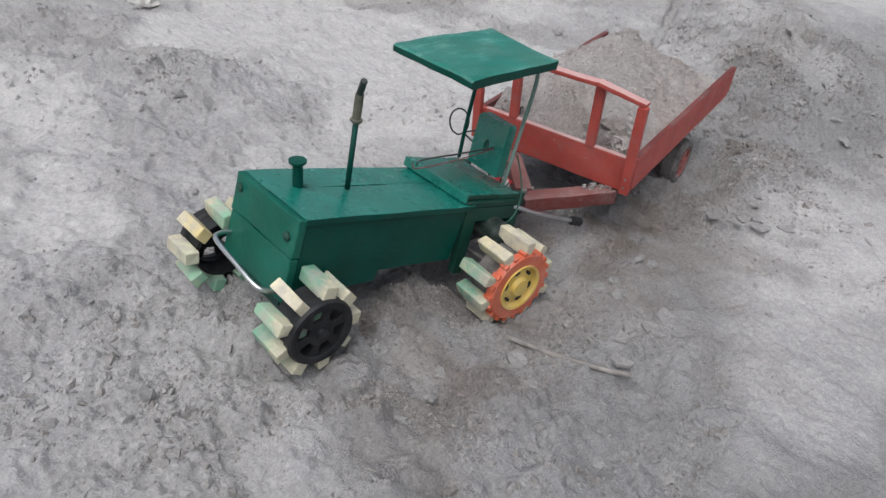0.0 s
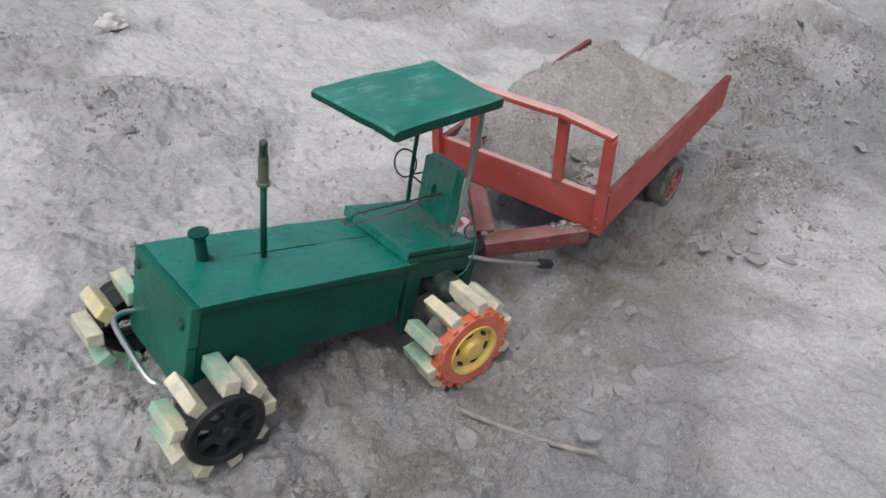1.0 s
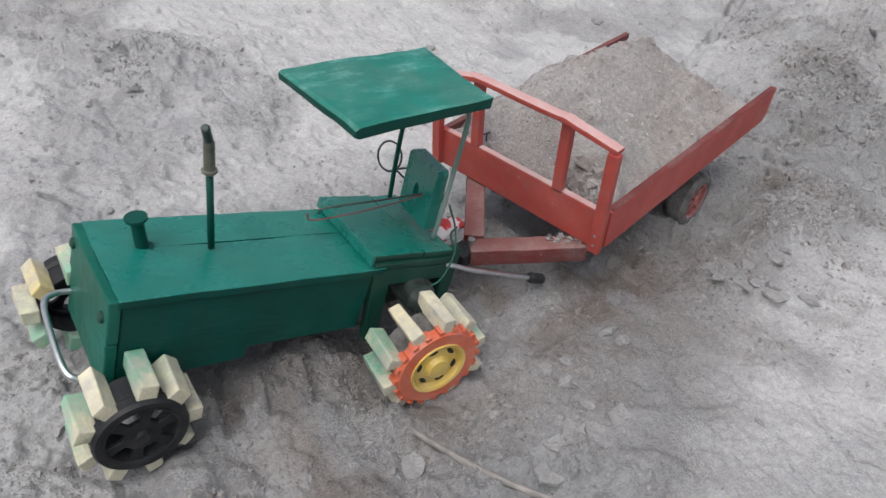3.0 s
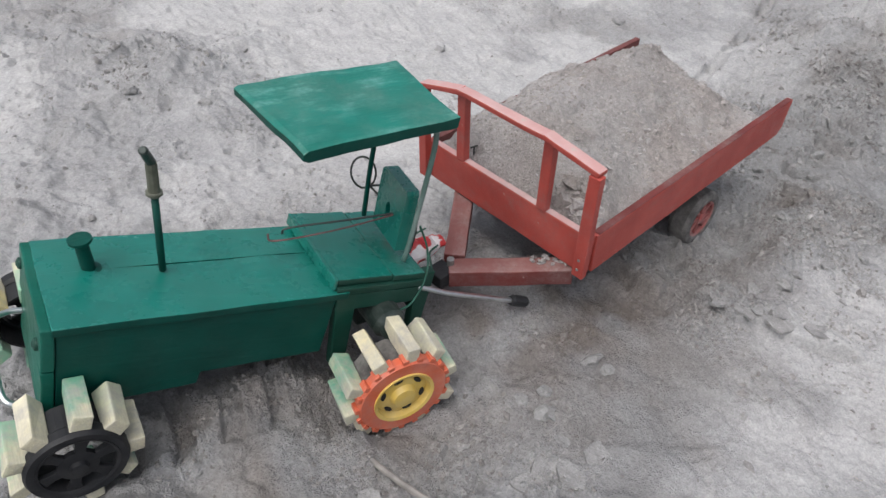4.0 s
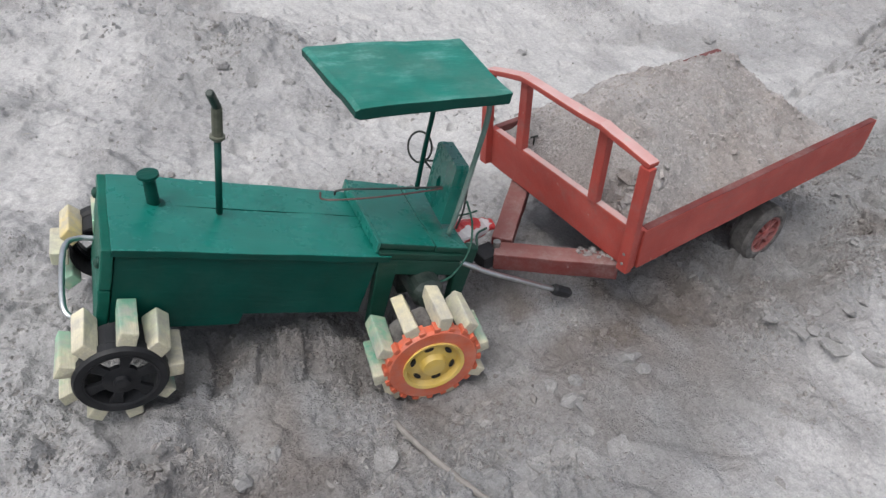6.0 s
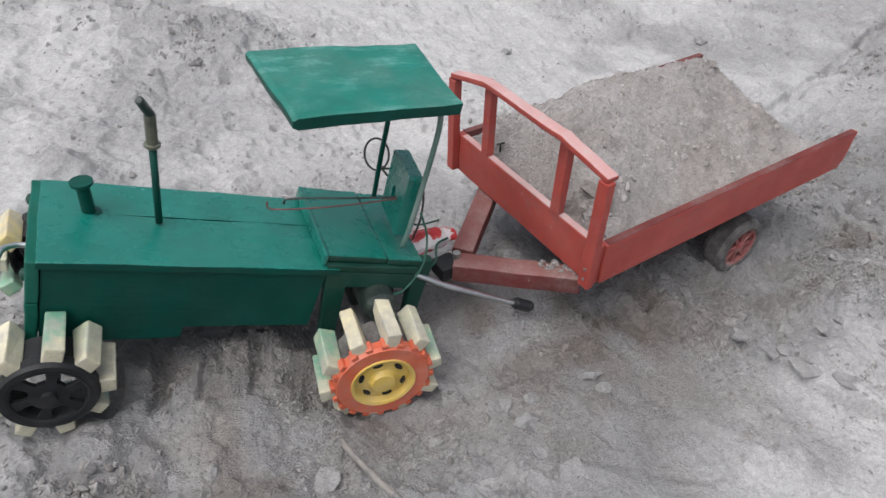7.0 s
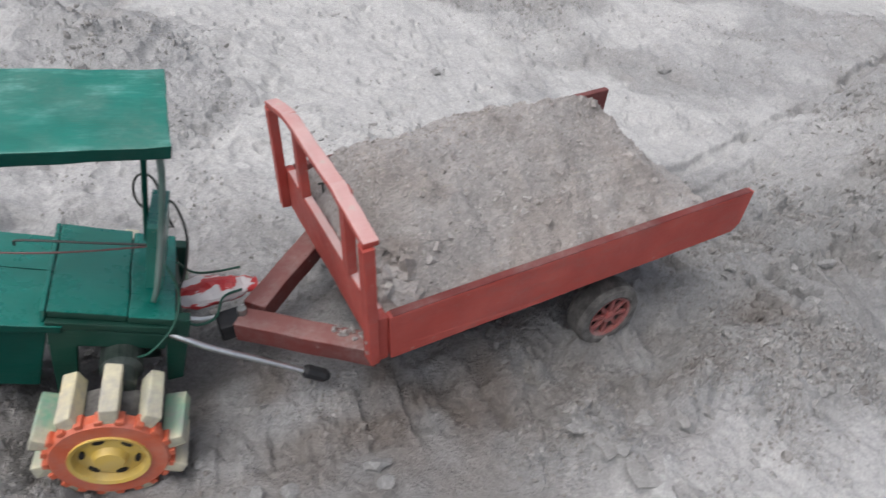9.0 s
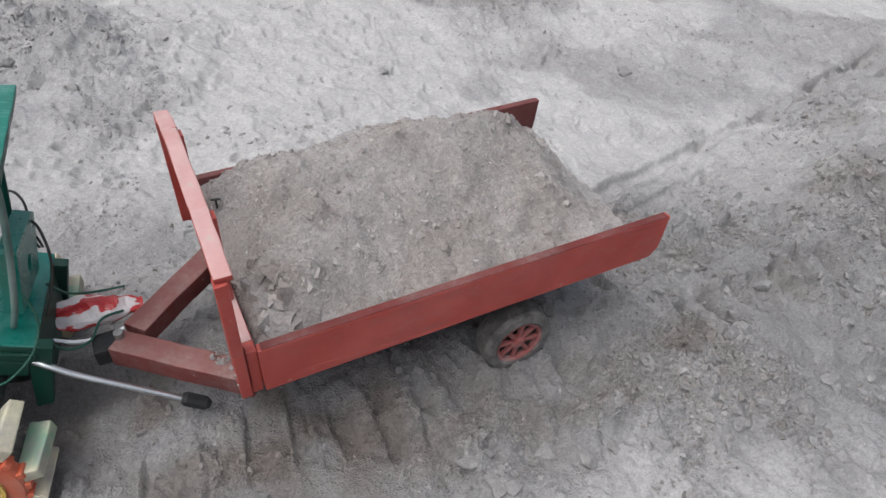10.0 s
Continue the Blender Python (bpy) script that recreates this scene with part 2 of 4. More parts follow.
def prism(outline, y0, y1, bevel=0.0012, axis="Y"):
    """A board cut to an outline of (x, z), from y0 to y1."""
    bm = bmesh.new()
    a = [bm.verts.new((x, y0, z)) for x, z in outline]
    b = [bm.verts.new((x, y1, z)) for x, z in outline]
    bm.faces.new(a)
    bm.faces.new(b[::-1])
    for i in range(len(a)):
        j = (i + 1) % len(a)
        bm.faces.new((a[i], b[i], b[j], a[j]))
    bmesh.ops.recalc_face_normals(bm, faces=bm.faces)
    if bevel:
        bmesh.ops.bevel(bm, geom=list(bm.edges), offset=bevel, segments=2, affect="EDGES", profile=0.6)
    return bm


def tube(points, r, seg=10, bm=None, ends=None):
    """A round bar along points; ends: its radius along the way."""
    bm = bm or bmesh.new()
    pts = [Vector(p) for p in points]
    rings = []
    side = None
    for i, p in enumerate(pts):
        d = (pts[min(i + 1, len(pts) - 1)] - pts[max(i - 1, 0)]).normalized()
        side = d.orthogonal().normalized() if side is None else (side - d * side.dot(d)).normalized()
        up = d.cross(side)
        rad = ends[i] if ends else r
        rings.append([bm.verts.new(p + (side * math.cos(a) + up * math.sin(a)) * rad) for a in [math.tau * k / seg for k in range(seg)]])
    for a, b in zip(rings, rings[1:]):
        for k in range(seg):
            bm.faces.new((a[k], a[(k + 1) % seg], b[(k + 1) % seg], b[k]))
    bm.faces.new(rings[0][::-1])
    bm.faces.new(rings[-1])
    return bm


def curve(points, steps=8):
    """A smooth way through the points."""
    p = [Vector(q) for q in points]
    p = [p[0] * 2 - p[1]] + p + [p[-1] * 2 - p[-2]]
    out = []
    for i in range(1, len(p) - 2):
        for k in range(steps):
            t = k / steps
            a, b, c, d = p[i - 1:i + 3]
            out.append(0.5 * ((2 * b) + (c - a) * t + (2 * a - 5 * b + 4 * c - d) * t * t + (3 * b - a - 3 * c + d) * t ** 3))
    return out + [p[-2]]


def lathe(profile, seg=40, bm=None, closed=False):
    """Turns a profile of (radius, y) round the Y axis."""
    bm = bm or bmesh.new()
    rings = []
    for r, y in profile:
        rings.append([bm.verts.new((r * math.cos(a), y, r * math.sin(a))) for a in [math.tau * k / seg for k in range(seg)]])
    pairs = list(zip(rings, rings[1:])) + ([(rings[-1], rings[0])] if closed else [])
    for a, b in pairs:
        for k in range(seg):
            bm.faces.new((a[k], a[(k + 1) % seg], b[(k + 1) % seg], b[k]))
    if not closed:
        bm.faces.new(rings[0])
        bm.faces.new(rings[-1][::-1])
    return bm


def worn(bm, amount=0.0010):
    """Cuts the long edges up and makes a board's faces and edges uneven."""
    for _ in range(2):
        long = [e for e in bm.edges if e.calc_length() > 0.016]
        if long:
            bmesh.ops.subdivide_edges(bm, edges=long, cuts=3 if _ == 0 else 1, use_grid_fill=True)
    off = Vector((random.random(), random.random(), random.random())) * 9
    for v in bm.verts:
        v.co += noise.noise_vector(v.co * 28 + off) * amount + noise.noise_vector(v.co * 95 + off) * amount * 0.45
    return bm


def wobble(bm, amount, size):
    """Uneven hand-cut surfaces."""
    for v in bm.verts:
        v.co += noise.noise_vector(v.co * (1 / size)) * amount
    return bm


# ---------------------------------------------------------------- the lie of the land (metres, true size)
rng = np.random.default_rng(5)


def lattice(x, y, size, seed):
    """Smooth value noise, -1 to 1."""
    t = np.random.default_rng(seed).random((256, 256)) * 2 - 1
    c, s = math.cos(0.7 * seed), math.sin(0.7 * seed)
    if seed < 21 or seed > 53:
        x, y = x * c - y * s, x * s + y * c
    u, v = x / size, y / size
    i, j = np.floor(u).astype(int), np.floor(v).astype(int)
    f, g = u - i, v - j
    f, g = f * f * f * (f * (f * 6 - 15) + 10), g * g * g * (g * (g * 6 - 15) + 10)
    a, b, c, d = t[i % 256, j % 256], t[(i + 1) % 256, j % 256], t[i % 256, (j + 1) % 256], t[(i + 1) % 256, (j + 1) % 256]
    return (a * (1 - f) + b * f) * (1 - g) + (c * (1 - f) + d * f) * g


def cells(x, y, size, seed):
    """Distance to the nearest of many scattered places, in cells, and that place's own chance value."""
    t = np.random.default_rng(seed).random((3, 128, 128))
    u, v = x / size, y / size
    i, j = np.floor(u).astype(int), np.floor(v).astype(int)
    best, pick = np.full_like(u, 9.0), np.zeros_like(u)
    for a in (-1, 0, 1):
        for b in (-1, 0, 1):
            p, q = (i + a) % 128, (j + b) % 128
            d = np.hypot(i + a + t[0, p, q] - u, j + b + t[1, p, q] - v)
            pick = np.where(d < best, t[2, p, q], pick)
            best = np.minimum(d, best)
    return best, pick


def lumps(x, y, size, seed, share):
    """Height of uneven clods half sunk in the ground; share: how many of the places carry one."""
    wx = x + 0.22 * size * lattice(x, y, 0.30 * size, seed + 1) + 0.10 * size * lattice(x, y, 0.13 * size, seed + 2)
    wy = y + 0.22 * size * lattice(x + 3, y, 0.30 * size, seed + 3)
    d, k = cells(wx, wy, size, seed)
    r = 0.16 + 0.40 * np.clip((share - k) / 0.5, 0, 1)
    return np.where(k < share, size * r * 0.75 * np.clip(1 - (d / r) ** 2, 0, 1) ** 0.55, 0.0)


def smooth(a, b, x):
    t = np.clip((x - a) / (b - a), 0, 1)
    return t * t * (3 - 2 * t)


def blob(x, y, cx, cy, rx, ry=None, turn=0.0):
    ry = ry or rx
    c, s = math.cos(radians(turn)), math.sin(radians(turn))
    dx, dy = x - cx * K, y - cy * K
    u, v = (dx * c + dy * s) / (rx * K), (-dx * s + dy * c) / (ry * K)
    return np.exp(-(u * u + v * v))


def stripe(x, y, p, q, w):
    """1 on the line from p to q, falling off to its sides; and how far along."""
    px, py, qx, qy = p[0] * K, p[1] * K, q[0] * K, q[1] * K
    dx, dy = qx - px, qy - py
    n = dx * dx + dy * dy
    t = ((x - px) * dx + (y - py) * dy) / n
    tc = np.clip(t, 0, 1)
    d = np.hypot(x - px - tc * dx, y - py - tc * dy)
    return np.exp(-(d / (w * K)) ** 2), t * math.sqrt(n)


def packed(x, y):
    """0 to 1: pale, trodden crust."""
    p = (0.40 + 0.60 * smooth(-0.14, 0.26, lattice(x + 9, y + 2, 0.62, 31) + 0.45 * lattice(x, y, 0.21, 32) + 0.16 * lattice(x, y, 0.06, 36))) * smooth(0.08, 0.58, y + 0.15 * lattice(x, y, 0.3, 33)) * (1 - 0.45 * blob(x, y, 1.65, 0.35, 0.4, 0.25, 15))
    p = p + 0.8 * smooth(0.15, 0.75, blob(x, y, 0.40, 0.95, 0.16, 0.22, -35) + 0.3 * lattice(x, y, 0.12, 34)) + 0.8 * smooth(0.3, 0.7, blob(x, y, 1.35, 1.15, 0.5, 0.2, 0) + 0.3 * lattice(x, y, 0.15, 35))
    p = p + 0.35 * smooth(0.15, 0.8, blob(x, y, 0.28, 0.36, 0.24, 0.10, 0) + 0.25 * lattice(x, y, 0.10, 46)) + 0.35 * smooth(0.2, 0.7, blob(x, y, 0.70, -0.24, 0.26, 0.12, 0)) + 0.5 * smooth(0.2, 0.7, blob(x, y, 0.48, -0.34, 0.24, 0.09, 0) + 0.2 * lattice(x, y, 0.09, 45)) + 0.45 * smooth(0.15, 0.8, blob(x, y, 0.95, -0.25, 0.36, 0.13, -8) + 0.25 * lattice(x, y, 0.09, 40)) + 0.5 * smooth(0.2, 0.8, blob(x, y, 1.42, 0.13, 0.15, 0.12, 20) + 0.25 * lattice(x, y, 0.10, 44)) + 0.45 * smooth(0.1, 0.8, blob(x, y, -0.20, 0.0, 0.20, 0.20, 0) + 0.3 * lattice(x, y, 0.12, 39)) + 0.8 * smooth(0.3, 0.7, blob(x, y, 1.30, 0.84, 0.30, 0.10, 15) + 0.3 * lattice(x, y, 0.13, 38))
    return np.clip(p, 0, 1)


def even(x, y):
    """0 to 1: level, smooth ground beside the trailer."""
    return np.clip(1.2 * blob(x, y, 0.53, -0.17, 0.20, 0.085, 0) * (0.75 + 0.5 * lattice(x, y, 0.11, 37)), 0, 1)


def roughness(x, y):
    """0 to 1: crumbly, trampled soil."""
    r = smooth(-0.30, 0.45, lattice(x + 2, y + 5, 0.42, 3) + 0.5 * lattice(x, y, 0.17, 4))
    r = r + 0.8 * blob(x, y, 0.95, 0.08, 0.30, 0.14, 20) + 0.9 * blob(x, y, 0.80, -0.12, 0.13, 0.10, 0) + 0.6 * blob(x, y, 0.58, -0.05, 0.22, 0.045, 5) + 0.6 * blob(x, y, -0.05, 0.30, 0.25) + 1.1 * blob(x, y, 0.12, 0.0, 0.16, 0.08) + 0.8 * blob(x, y, -0.12, 0.0, 0.18, 0.16) + 0.5 * blob(x, y, 0.20, -0.14, 0.12, 0.05)
    r = r + 0.8 * blob(x, y, 1.62, 0.29, 0.36, 0.22, 12)
    r = np.clip(r * (1 - 0.8 * even(x, y)), 0.30, 1)
    return r * (1 - 0.62 * packed(x, y))


def littered(x, y):
    """0 to 1 and more: crumbled soil with clods lying in it."""
    v = 0.9 * blob(x, y, 1.12, 0.04, 0.34, 0.13, 12) + 0.5 * blob(x, y, 1.12, -0.08, 0.18, 0.07, 0) + 1.3 * blob(x, y, 1.52, 0.24, 0.28, 0.20, 15) + 0.9 * blob(x, y, 0.86, -0.13, 0.16, 0.08, 10)
    v = v + 1.2 * blob(x, y, 0.10, -0.01, 0.15, 0.07) + 1.0 * blob(x, y, 0.14, -0.07, 0.12, 0.045) + 0.8 * blob(x, y, 0.06, -0.14, 0.20, 0.06, -12) + 0.6 * blob(x, y, -0.14, 0.12, 0.16, 0.18) + 0.7 * blob(x, y, 0.52, 0.07, 0.15, 0.05, 12)
    v = v + 1.0 * blob(x, y, 0.17, 0.74, 0.20, 0.11, -35) + 0.7 * blob(x, y, 0.40, 0.47, 0.26, 0.05, -12) + 0.6 * blob(x, y, 1.05, 0.85, 0.35, 0.12, 20) + 0.5 * blob(x, y, 0.70, -0.16, 0.10, 0.05)
    v = v * (0.65 + 0.9 * lattice(x, y, 0.14, 85) + 0.5 * lattice(x, y, 0.05, 86))
    return v + 0.6 * smooth(0.15, 0.65, lattice(x, y, 0.26, 87) + 0.5 * lattice(x, y, 0.09, 88)) * (1 - 0.7 * packed(x, y))


LANES = [  # points of the plan, half width, depth, depth of the lug pits
    ([(0.163, 0.522), (0.24, 0.64), (0.319, 0.767)], 0.007, 0.003, 0.0),
    ([(-0.075, 0.70), (-0.03, 0.86), (0.03, 1.05)], 0.022, 0.006, 0.0),
    ([(0.80, 0.225), (0.971, 0.292), (1.143, 0.360), (1.379, 0.463), (1.77, 0.645)], 0.013, 0.017, 0.0),
    ([(0.92, 0.215), (1.07, 0.272), (1.27, 0.352), (1.44, 0.426), (1.84, 0.615)], 0.012, 0.012, 0.0),
    ([(0.85, 0.20), (1.10, 0.26), (1.45, 0.385), (1.95, 0.62)], 0.026, 0.003, 0.011),
    ([(0.88, 0.004), (1.007, 0.042), (1.216, 0.084), (1.60, 0.19)], 0.030, 0.006, 0.034),
    ([(0.84, 0.095), (0.954, 0.125), (1.087, 0.155), (1.263, 0.194), (1.50, 0.25)], 0.026, 0.006, 0.026),
    ([(0.32, -0.055), (0.50, -0.045), (0.68, -0.045), (0.80, -0.022), (0.88, 0.002)], 0.036, 0.005, 0.011),
    ([(-0.03, 0.012), (0.08, 0.0), (0.215, -0.020)], 0.034, 0.002, 0.018),
]


def lane(x, y, points, w):
    """1 along a way, falling off to its sides; and how far along it."""
    best, along, done = np.zeros_like(x), np.zeros_like(x), 0.0
    for p, q in zip(points, points[1:]):
        s, a = stripe(x, y, p, q, w)
        along = np.where(s > best, a + done, along)
        best = np.maximum(best, s)
        done += math.hypot(q[0] - p[0], q[1] - p[1]) * K
    return best, along


def loose(x, y):
    """0 to 1: freshly turned, browner soil, with some of the trailer's shade put in."""
    # The wide strip along the trailer is brown track plus painted shade.
    v = 0.75 * blob(x, y, 0.20, -0.075, 0.10, 0.05) + 0.4 * blob(x, y, 0.09, -0.02, 0.13, 0.07) + 0.1 * blob(x, y, 0.42, 0.05, 0.12, 0.09) + 0.12 * blob(x, y, 0.62, 0.10, 0.2, 0.12, 10) + 0.35 * blob(x, y, 0.86, -0.04, 0.22, 0.09, 15) + 0.6 * blob(x, y, 0.10, -0.13, 0.15, 0.06) + 0.9 * blob(x, y, 0.46, -0.035, 0.22, 0.075, 0)
    v = v + 0.36 * smooth(0.0, 0.6, lattice(x + 3, y, 0.33, 51) + 0.5 * lattice(x, y, 0.11, 52))
    for points, w, deep, pits in LANES:
        v = v + (0.04 + 9 * pits) * lane(x, y, points, w)[0]
    return np.clip(v * (0.65 + 0.6 * lattice(x, y, 0.05, 53)), 0, 1)


def land(x, y):
    """The ground's height."""
    x, y = np.asarray(x, float), np.asarray(y, float)
    z = 0.024 * K + 0.013 * K * smooth(0.16 * K, -0.02 * K, x) * smooth(-0.5, -0.1, y) * smooth(0.9, 0.5, y)
    z = z - 0.030 * K * blob(x, y, 0.245, 0.03, 0.075, 0.16) - 0.006 * K * blob(x, y, 0.243, -0.055, 0.05, 0.03)
    z = z + 0.016 * K * blob(x, y, 0.43, 0.07, 0.06, 0.06) + 0.024 * K * blob(x, y, 0.115, -0.01, 0.062, 0.055)
    z = z + 0.022 * lattice(x + 7, y, 0.85, 1) * smooth(0.3, 1.2, np.hypot(x - 0.5, y - 0.1)) + 0.006 * lattice(x, y + 3, 0.31, 2)
    core = smooth(-0.95, -0.50, y) * smooth(-0.85, -0.38, x)
    rough = roughness(x, y) * core
    near = smooth(4.0, 2.3, np.hypot(x - 0.5, y)) * core
    z = z + smooth(0.25, 0.7, y) * core * (0.0095 * lattice(x, y, 0.17, 66) + 0.0065 * lattice(x, y, 0.080, 67))
    calm = (1 - 0.5 * packed(x, y)) * (1 - 0.75 * even(x, y))
    z = z + rough * (0.0135 * lattice(x, y, 0.115, 5) + 0.0125 * lattice(x + 0.3, y, 0.058, 6) + 0.0064 * near * lattice(x, y, 0.031, 7) + 0.0030 * near * lattice(x, y + 0.2, 0.017, 8))
    z = z + calm * (0.0012 * near * lattice(x + 5, y, 0.023, 55) + 0.0016 * lattice(x, y + 5, 0.052, 56))
    # plates of crust with broken edges, small holes
    plate = lattice(x, y, 0.090, 60) + 0.55 * lattice(x, y, 0.036, 61) + 0.25 * lattice(x, y, 0.015, 63)
    z = z + calm * near * (0.0030 * smooth(-0.03, 0.04, plate) + 0.0040 * smooth(0.50, 0.56, plate))
    z = z - 0.0060 * calm * near * smooth(0.6, 0.1, y) * smooth(0.55, 0.72, lattice(x, y, 0.026, 62))
    z = z - 0.009 * rough * smooth(0.30, 0.85, lattice(x + 4, y + 1, 0.085, 16)) + 0.006 * rough * smooth(0.15, 0.45, lattice(x + 1, y + 8, 0.045, 17))
    z = z + 0.0017 * near * lattice(x, y, 0.010, 9) * (0.4 + rough)
    # shallow dents of trodden ground
    d, k = cells(x + 0.02 * lattice(x, y, 0.05, 97), y + 0.02 * lattice(x, y, 0.045, 98), 0.085, 96)
    z = z - core * near * (0.35 + 0.65 * smooth(0.2, 0.6, y)) * (1 - 0.8 * even(x, y)) * np.where(k < 0.55, 0.013 * k / 0.55 * np.clip(1 - (d / 0.55) ** 2, 0, 1) ** 0.8, 0)
    d, k = cells(x + 0.01 * lattice(x, y, 0.025, 99), y + 0.01 * lattice(x, y, 0.022, 100), 0.036, 101)
    z = z - core * near * (0.3 + 0.7 * smooth(0.2, 0.6, y)) * (1 - 0.8 * even(x, y)) * np.where(k < 0.4, 0.012 * k / 0.4 * np.clip(1 - (d / 0.5) ** 2, 0, 1), 0)
    strewn = np.clip(littered(x, y), 0, 1) * near
    z = z + strewn * (0.85 * lumps(x, y, 0.052, 70, 0.40) + 0.9 * lumps(x, y, 0.026, 75, 0.55)) + (0.55 + strewn) * calm * near * 0.7 * lumps(x, y, 0.015, 80, 0.42) + 0.55 * calm * calm * near * (lumps(x, y, 0.030, 104, 0.22) + 0.8 * lumps(x, y, 0.060, 108, 0.16)) * smooth(-0.3, 0.3, lattice(x, y, 0.2, 47))
    # the dug heap beyond the trailer, and a low bank beyond the tractor
    heap = 1.15 * blob(x, y, 1.50, 0.20, 0.24, 0.17, 14) + 0.5 * blob(x, y, 1.95, 0.55, 0.3, 0.2, 10)
    heap = 1 - np.exp(-1.7 * heap)
    z = z + heap * (0.15 + 0.05 * lattice(x, y, 0.16, 11) + 0.024 * lattice(x, y, 0.06, 12) + 0.6 * lumps(x, y, 0.045, 103, 0.30))
    z = z + 0.050 * blob(x, y, 0.17, 0.75, 0.24, 0.11, -35) * (1 + 0.5 * lattice(x, y, 0.09, 13))
    # ruts and lug prints of the wheels
    for points, w, deep, pits in LANES:
        s, a = lane(x, y, points, w)
        s = s * 0.4 + 0.6 * smooth(0.25, 0.60, s + 0.12 * lattice(x, y, 0.03, 59))
        pit = smooth(-0.05, 0.30, np.sin(a * math.tau / 0.060 + 1.3 * lattice(x, y, 0.10, 18)))
        z = z - s * (deep * np.clip(1 + 1.1 * lattice(x, y, 0.12, 58) + 0.5 * lattice(x, y, 0.04, 57), 0.1, 2) + pits * pit * np.clip(0.7 + 0.9 * lattice(x, y, 0.07, 19) + 0.4 * lattice(x, y, 0.03, 57), 0, 1.6) + 0.003 * lattice(x, y, 0.03, 14))
        z = z + 0.35 * (deep + pits) * lane(x, y, points, w * 1.9)[0] * (1 - s) * (0.6 + 0.6 * lattice(x, y, 0.05, 54))
    # a shoe's print
    z = z - 0.007 * smooth(0.25, 0.6, blob(x, y, 0.44, -0.183, 0.075, 0.026, -22) + 0.7 * blob(x, y, 0.495, -0.205, 0.03, 0.028))
    # a broken crust edge
    s, a = stripe(x, y, (0.60, -0.070), (0.705, -0.25), 0.012)
    side = (x - 0.60 * K) * 0.864 + (y + 0.070 * K) * 0.504 + 0.010 * lattice(x, y, 0.035, 20) + 0.004 * lattice(x, y, 0.013, 65)
    z = z + 0.019 * np.where(side > 0, np.exp(-(side / 0.05) ** 2), np.exp(-(side / 0.005) ** 2)) * smooth(-0.02, 0.02, a) * smooth(0.32, 0.26, a) * (0.6 + 0.5 * lattice(x, y, 0.04, 15))
    # the crack under that edge
    z = z - 0.017 * np.exp(-((side + 0.005) / 0.0050) ** 2) * smooth(-0.01, 0.02, a) * smooth(0.33, 0.28, a) * smooth(-0.5, 0.2, lattice(x, y, 0.05, 64))
    return z


def spread(a, fine, coarse, end, step, slope):
    """Places from -end to end: even steps from a to fine, growing slowly up to coarse, then fast."""
    out, far = [a], step
    while out[-1] < end:
        x = out[-1]
        out.append(x + (step + slope * max(0.0, x - fine) if x < coarse else far))
        far = (step + slope * (coarse - fine)) if x < coarse else far * 1.12
    low, far = [], step
    while not low or low[-1] > -end:
        low.append((low[-1] if low else a) - far)
        far *= 1.12
    return np.array(low[::-1] + out)


def build_ground():
    xs, ys = spread(-0.40, 1.5, 3.6, 160.0, 0.0032, 0.0030), spread(-0.52, 0.30, 3.2, 160.0, 0.0030, 0.0045)
    gx, gy = np.meshgrid(xs, ys, indexing="ij")
    far = smooth(6, 20, np.hypot(gx, gy))
    gz = land(gx, gy) * (1 - far) + 0.03 * far
    n, m = gx.shape
    co = np.stack([gx, gy, gz], -1).reshape(-1, 3)
    idx = np.arange(n * m).reshape(n, m)
    quads = np.stack([idx[:-1, :-1], idx[1:, :-1], idx[1:, 1:], idx[:-1, 1:]], -1).reshape(-1, 4)
    me = bpy.data.meshes.new("ground")
    me.vertices.add(len(co))
    me.vertices.foreach_set("co", co.ravel())
    me.loops.add(quads.size)
    me.loops.foreach_set("vertex_index", quads.ravel())
    me.polygons.add(len(quads))
    me.polygons.foreach_set("loop_start", np.arange(0, quads.size, 4))
    me.update(calc_edges=True)
    me.polygons.foreach_set("use_smooth", np.ones(len(quads), bool))
    me.attributes.new("packed", "FLOAT", "POINT").data.foreach_set("value", packed(gx, gy).ravel() * (1 - far).ravel())
    me.attributes.new("loose", "FLOAT", "POINT").data.foreach_set("value", loose(gx, gy).ravel() * (1 - far).ravel())
    me.materials.append(SOIL)
    return tagged(new("ground", me), "dry grey dusty soil with clods and wheel tracks", "ground", kind="structure")


build_ground()


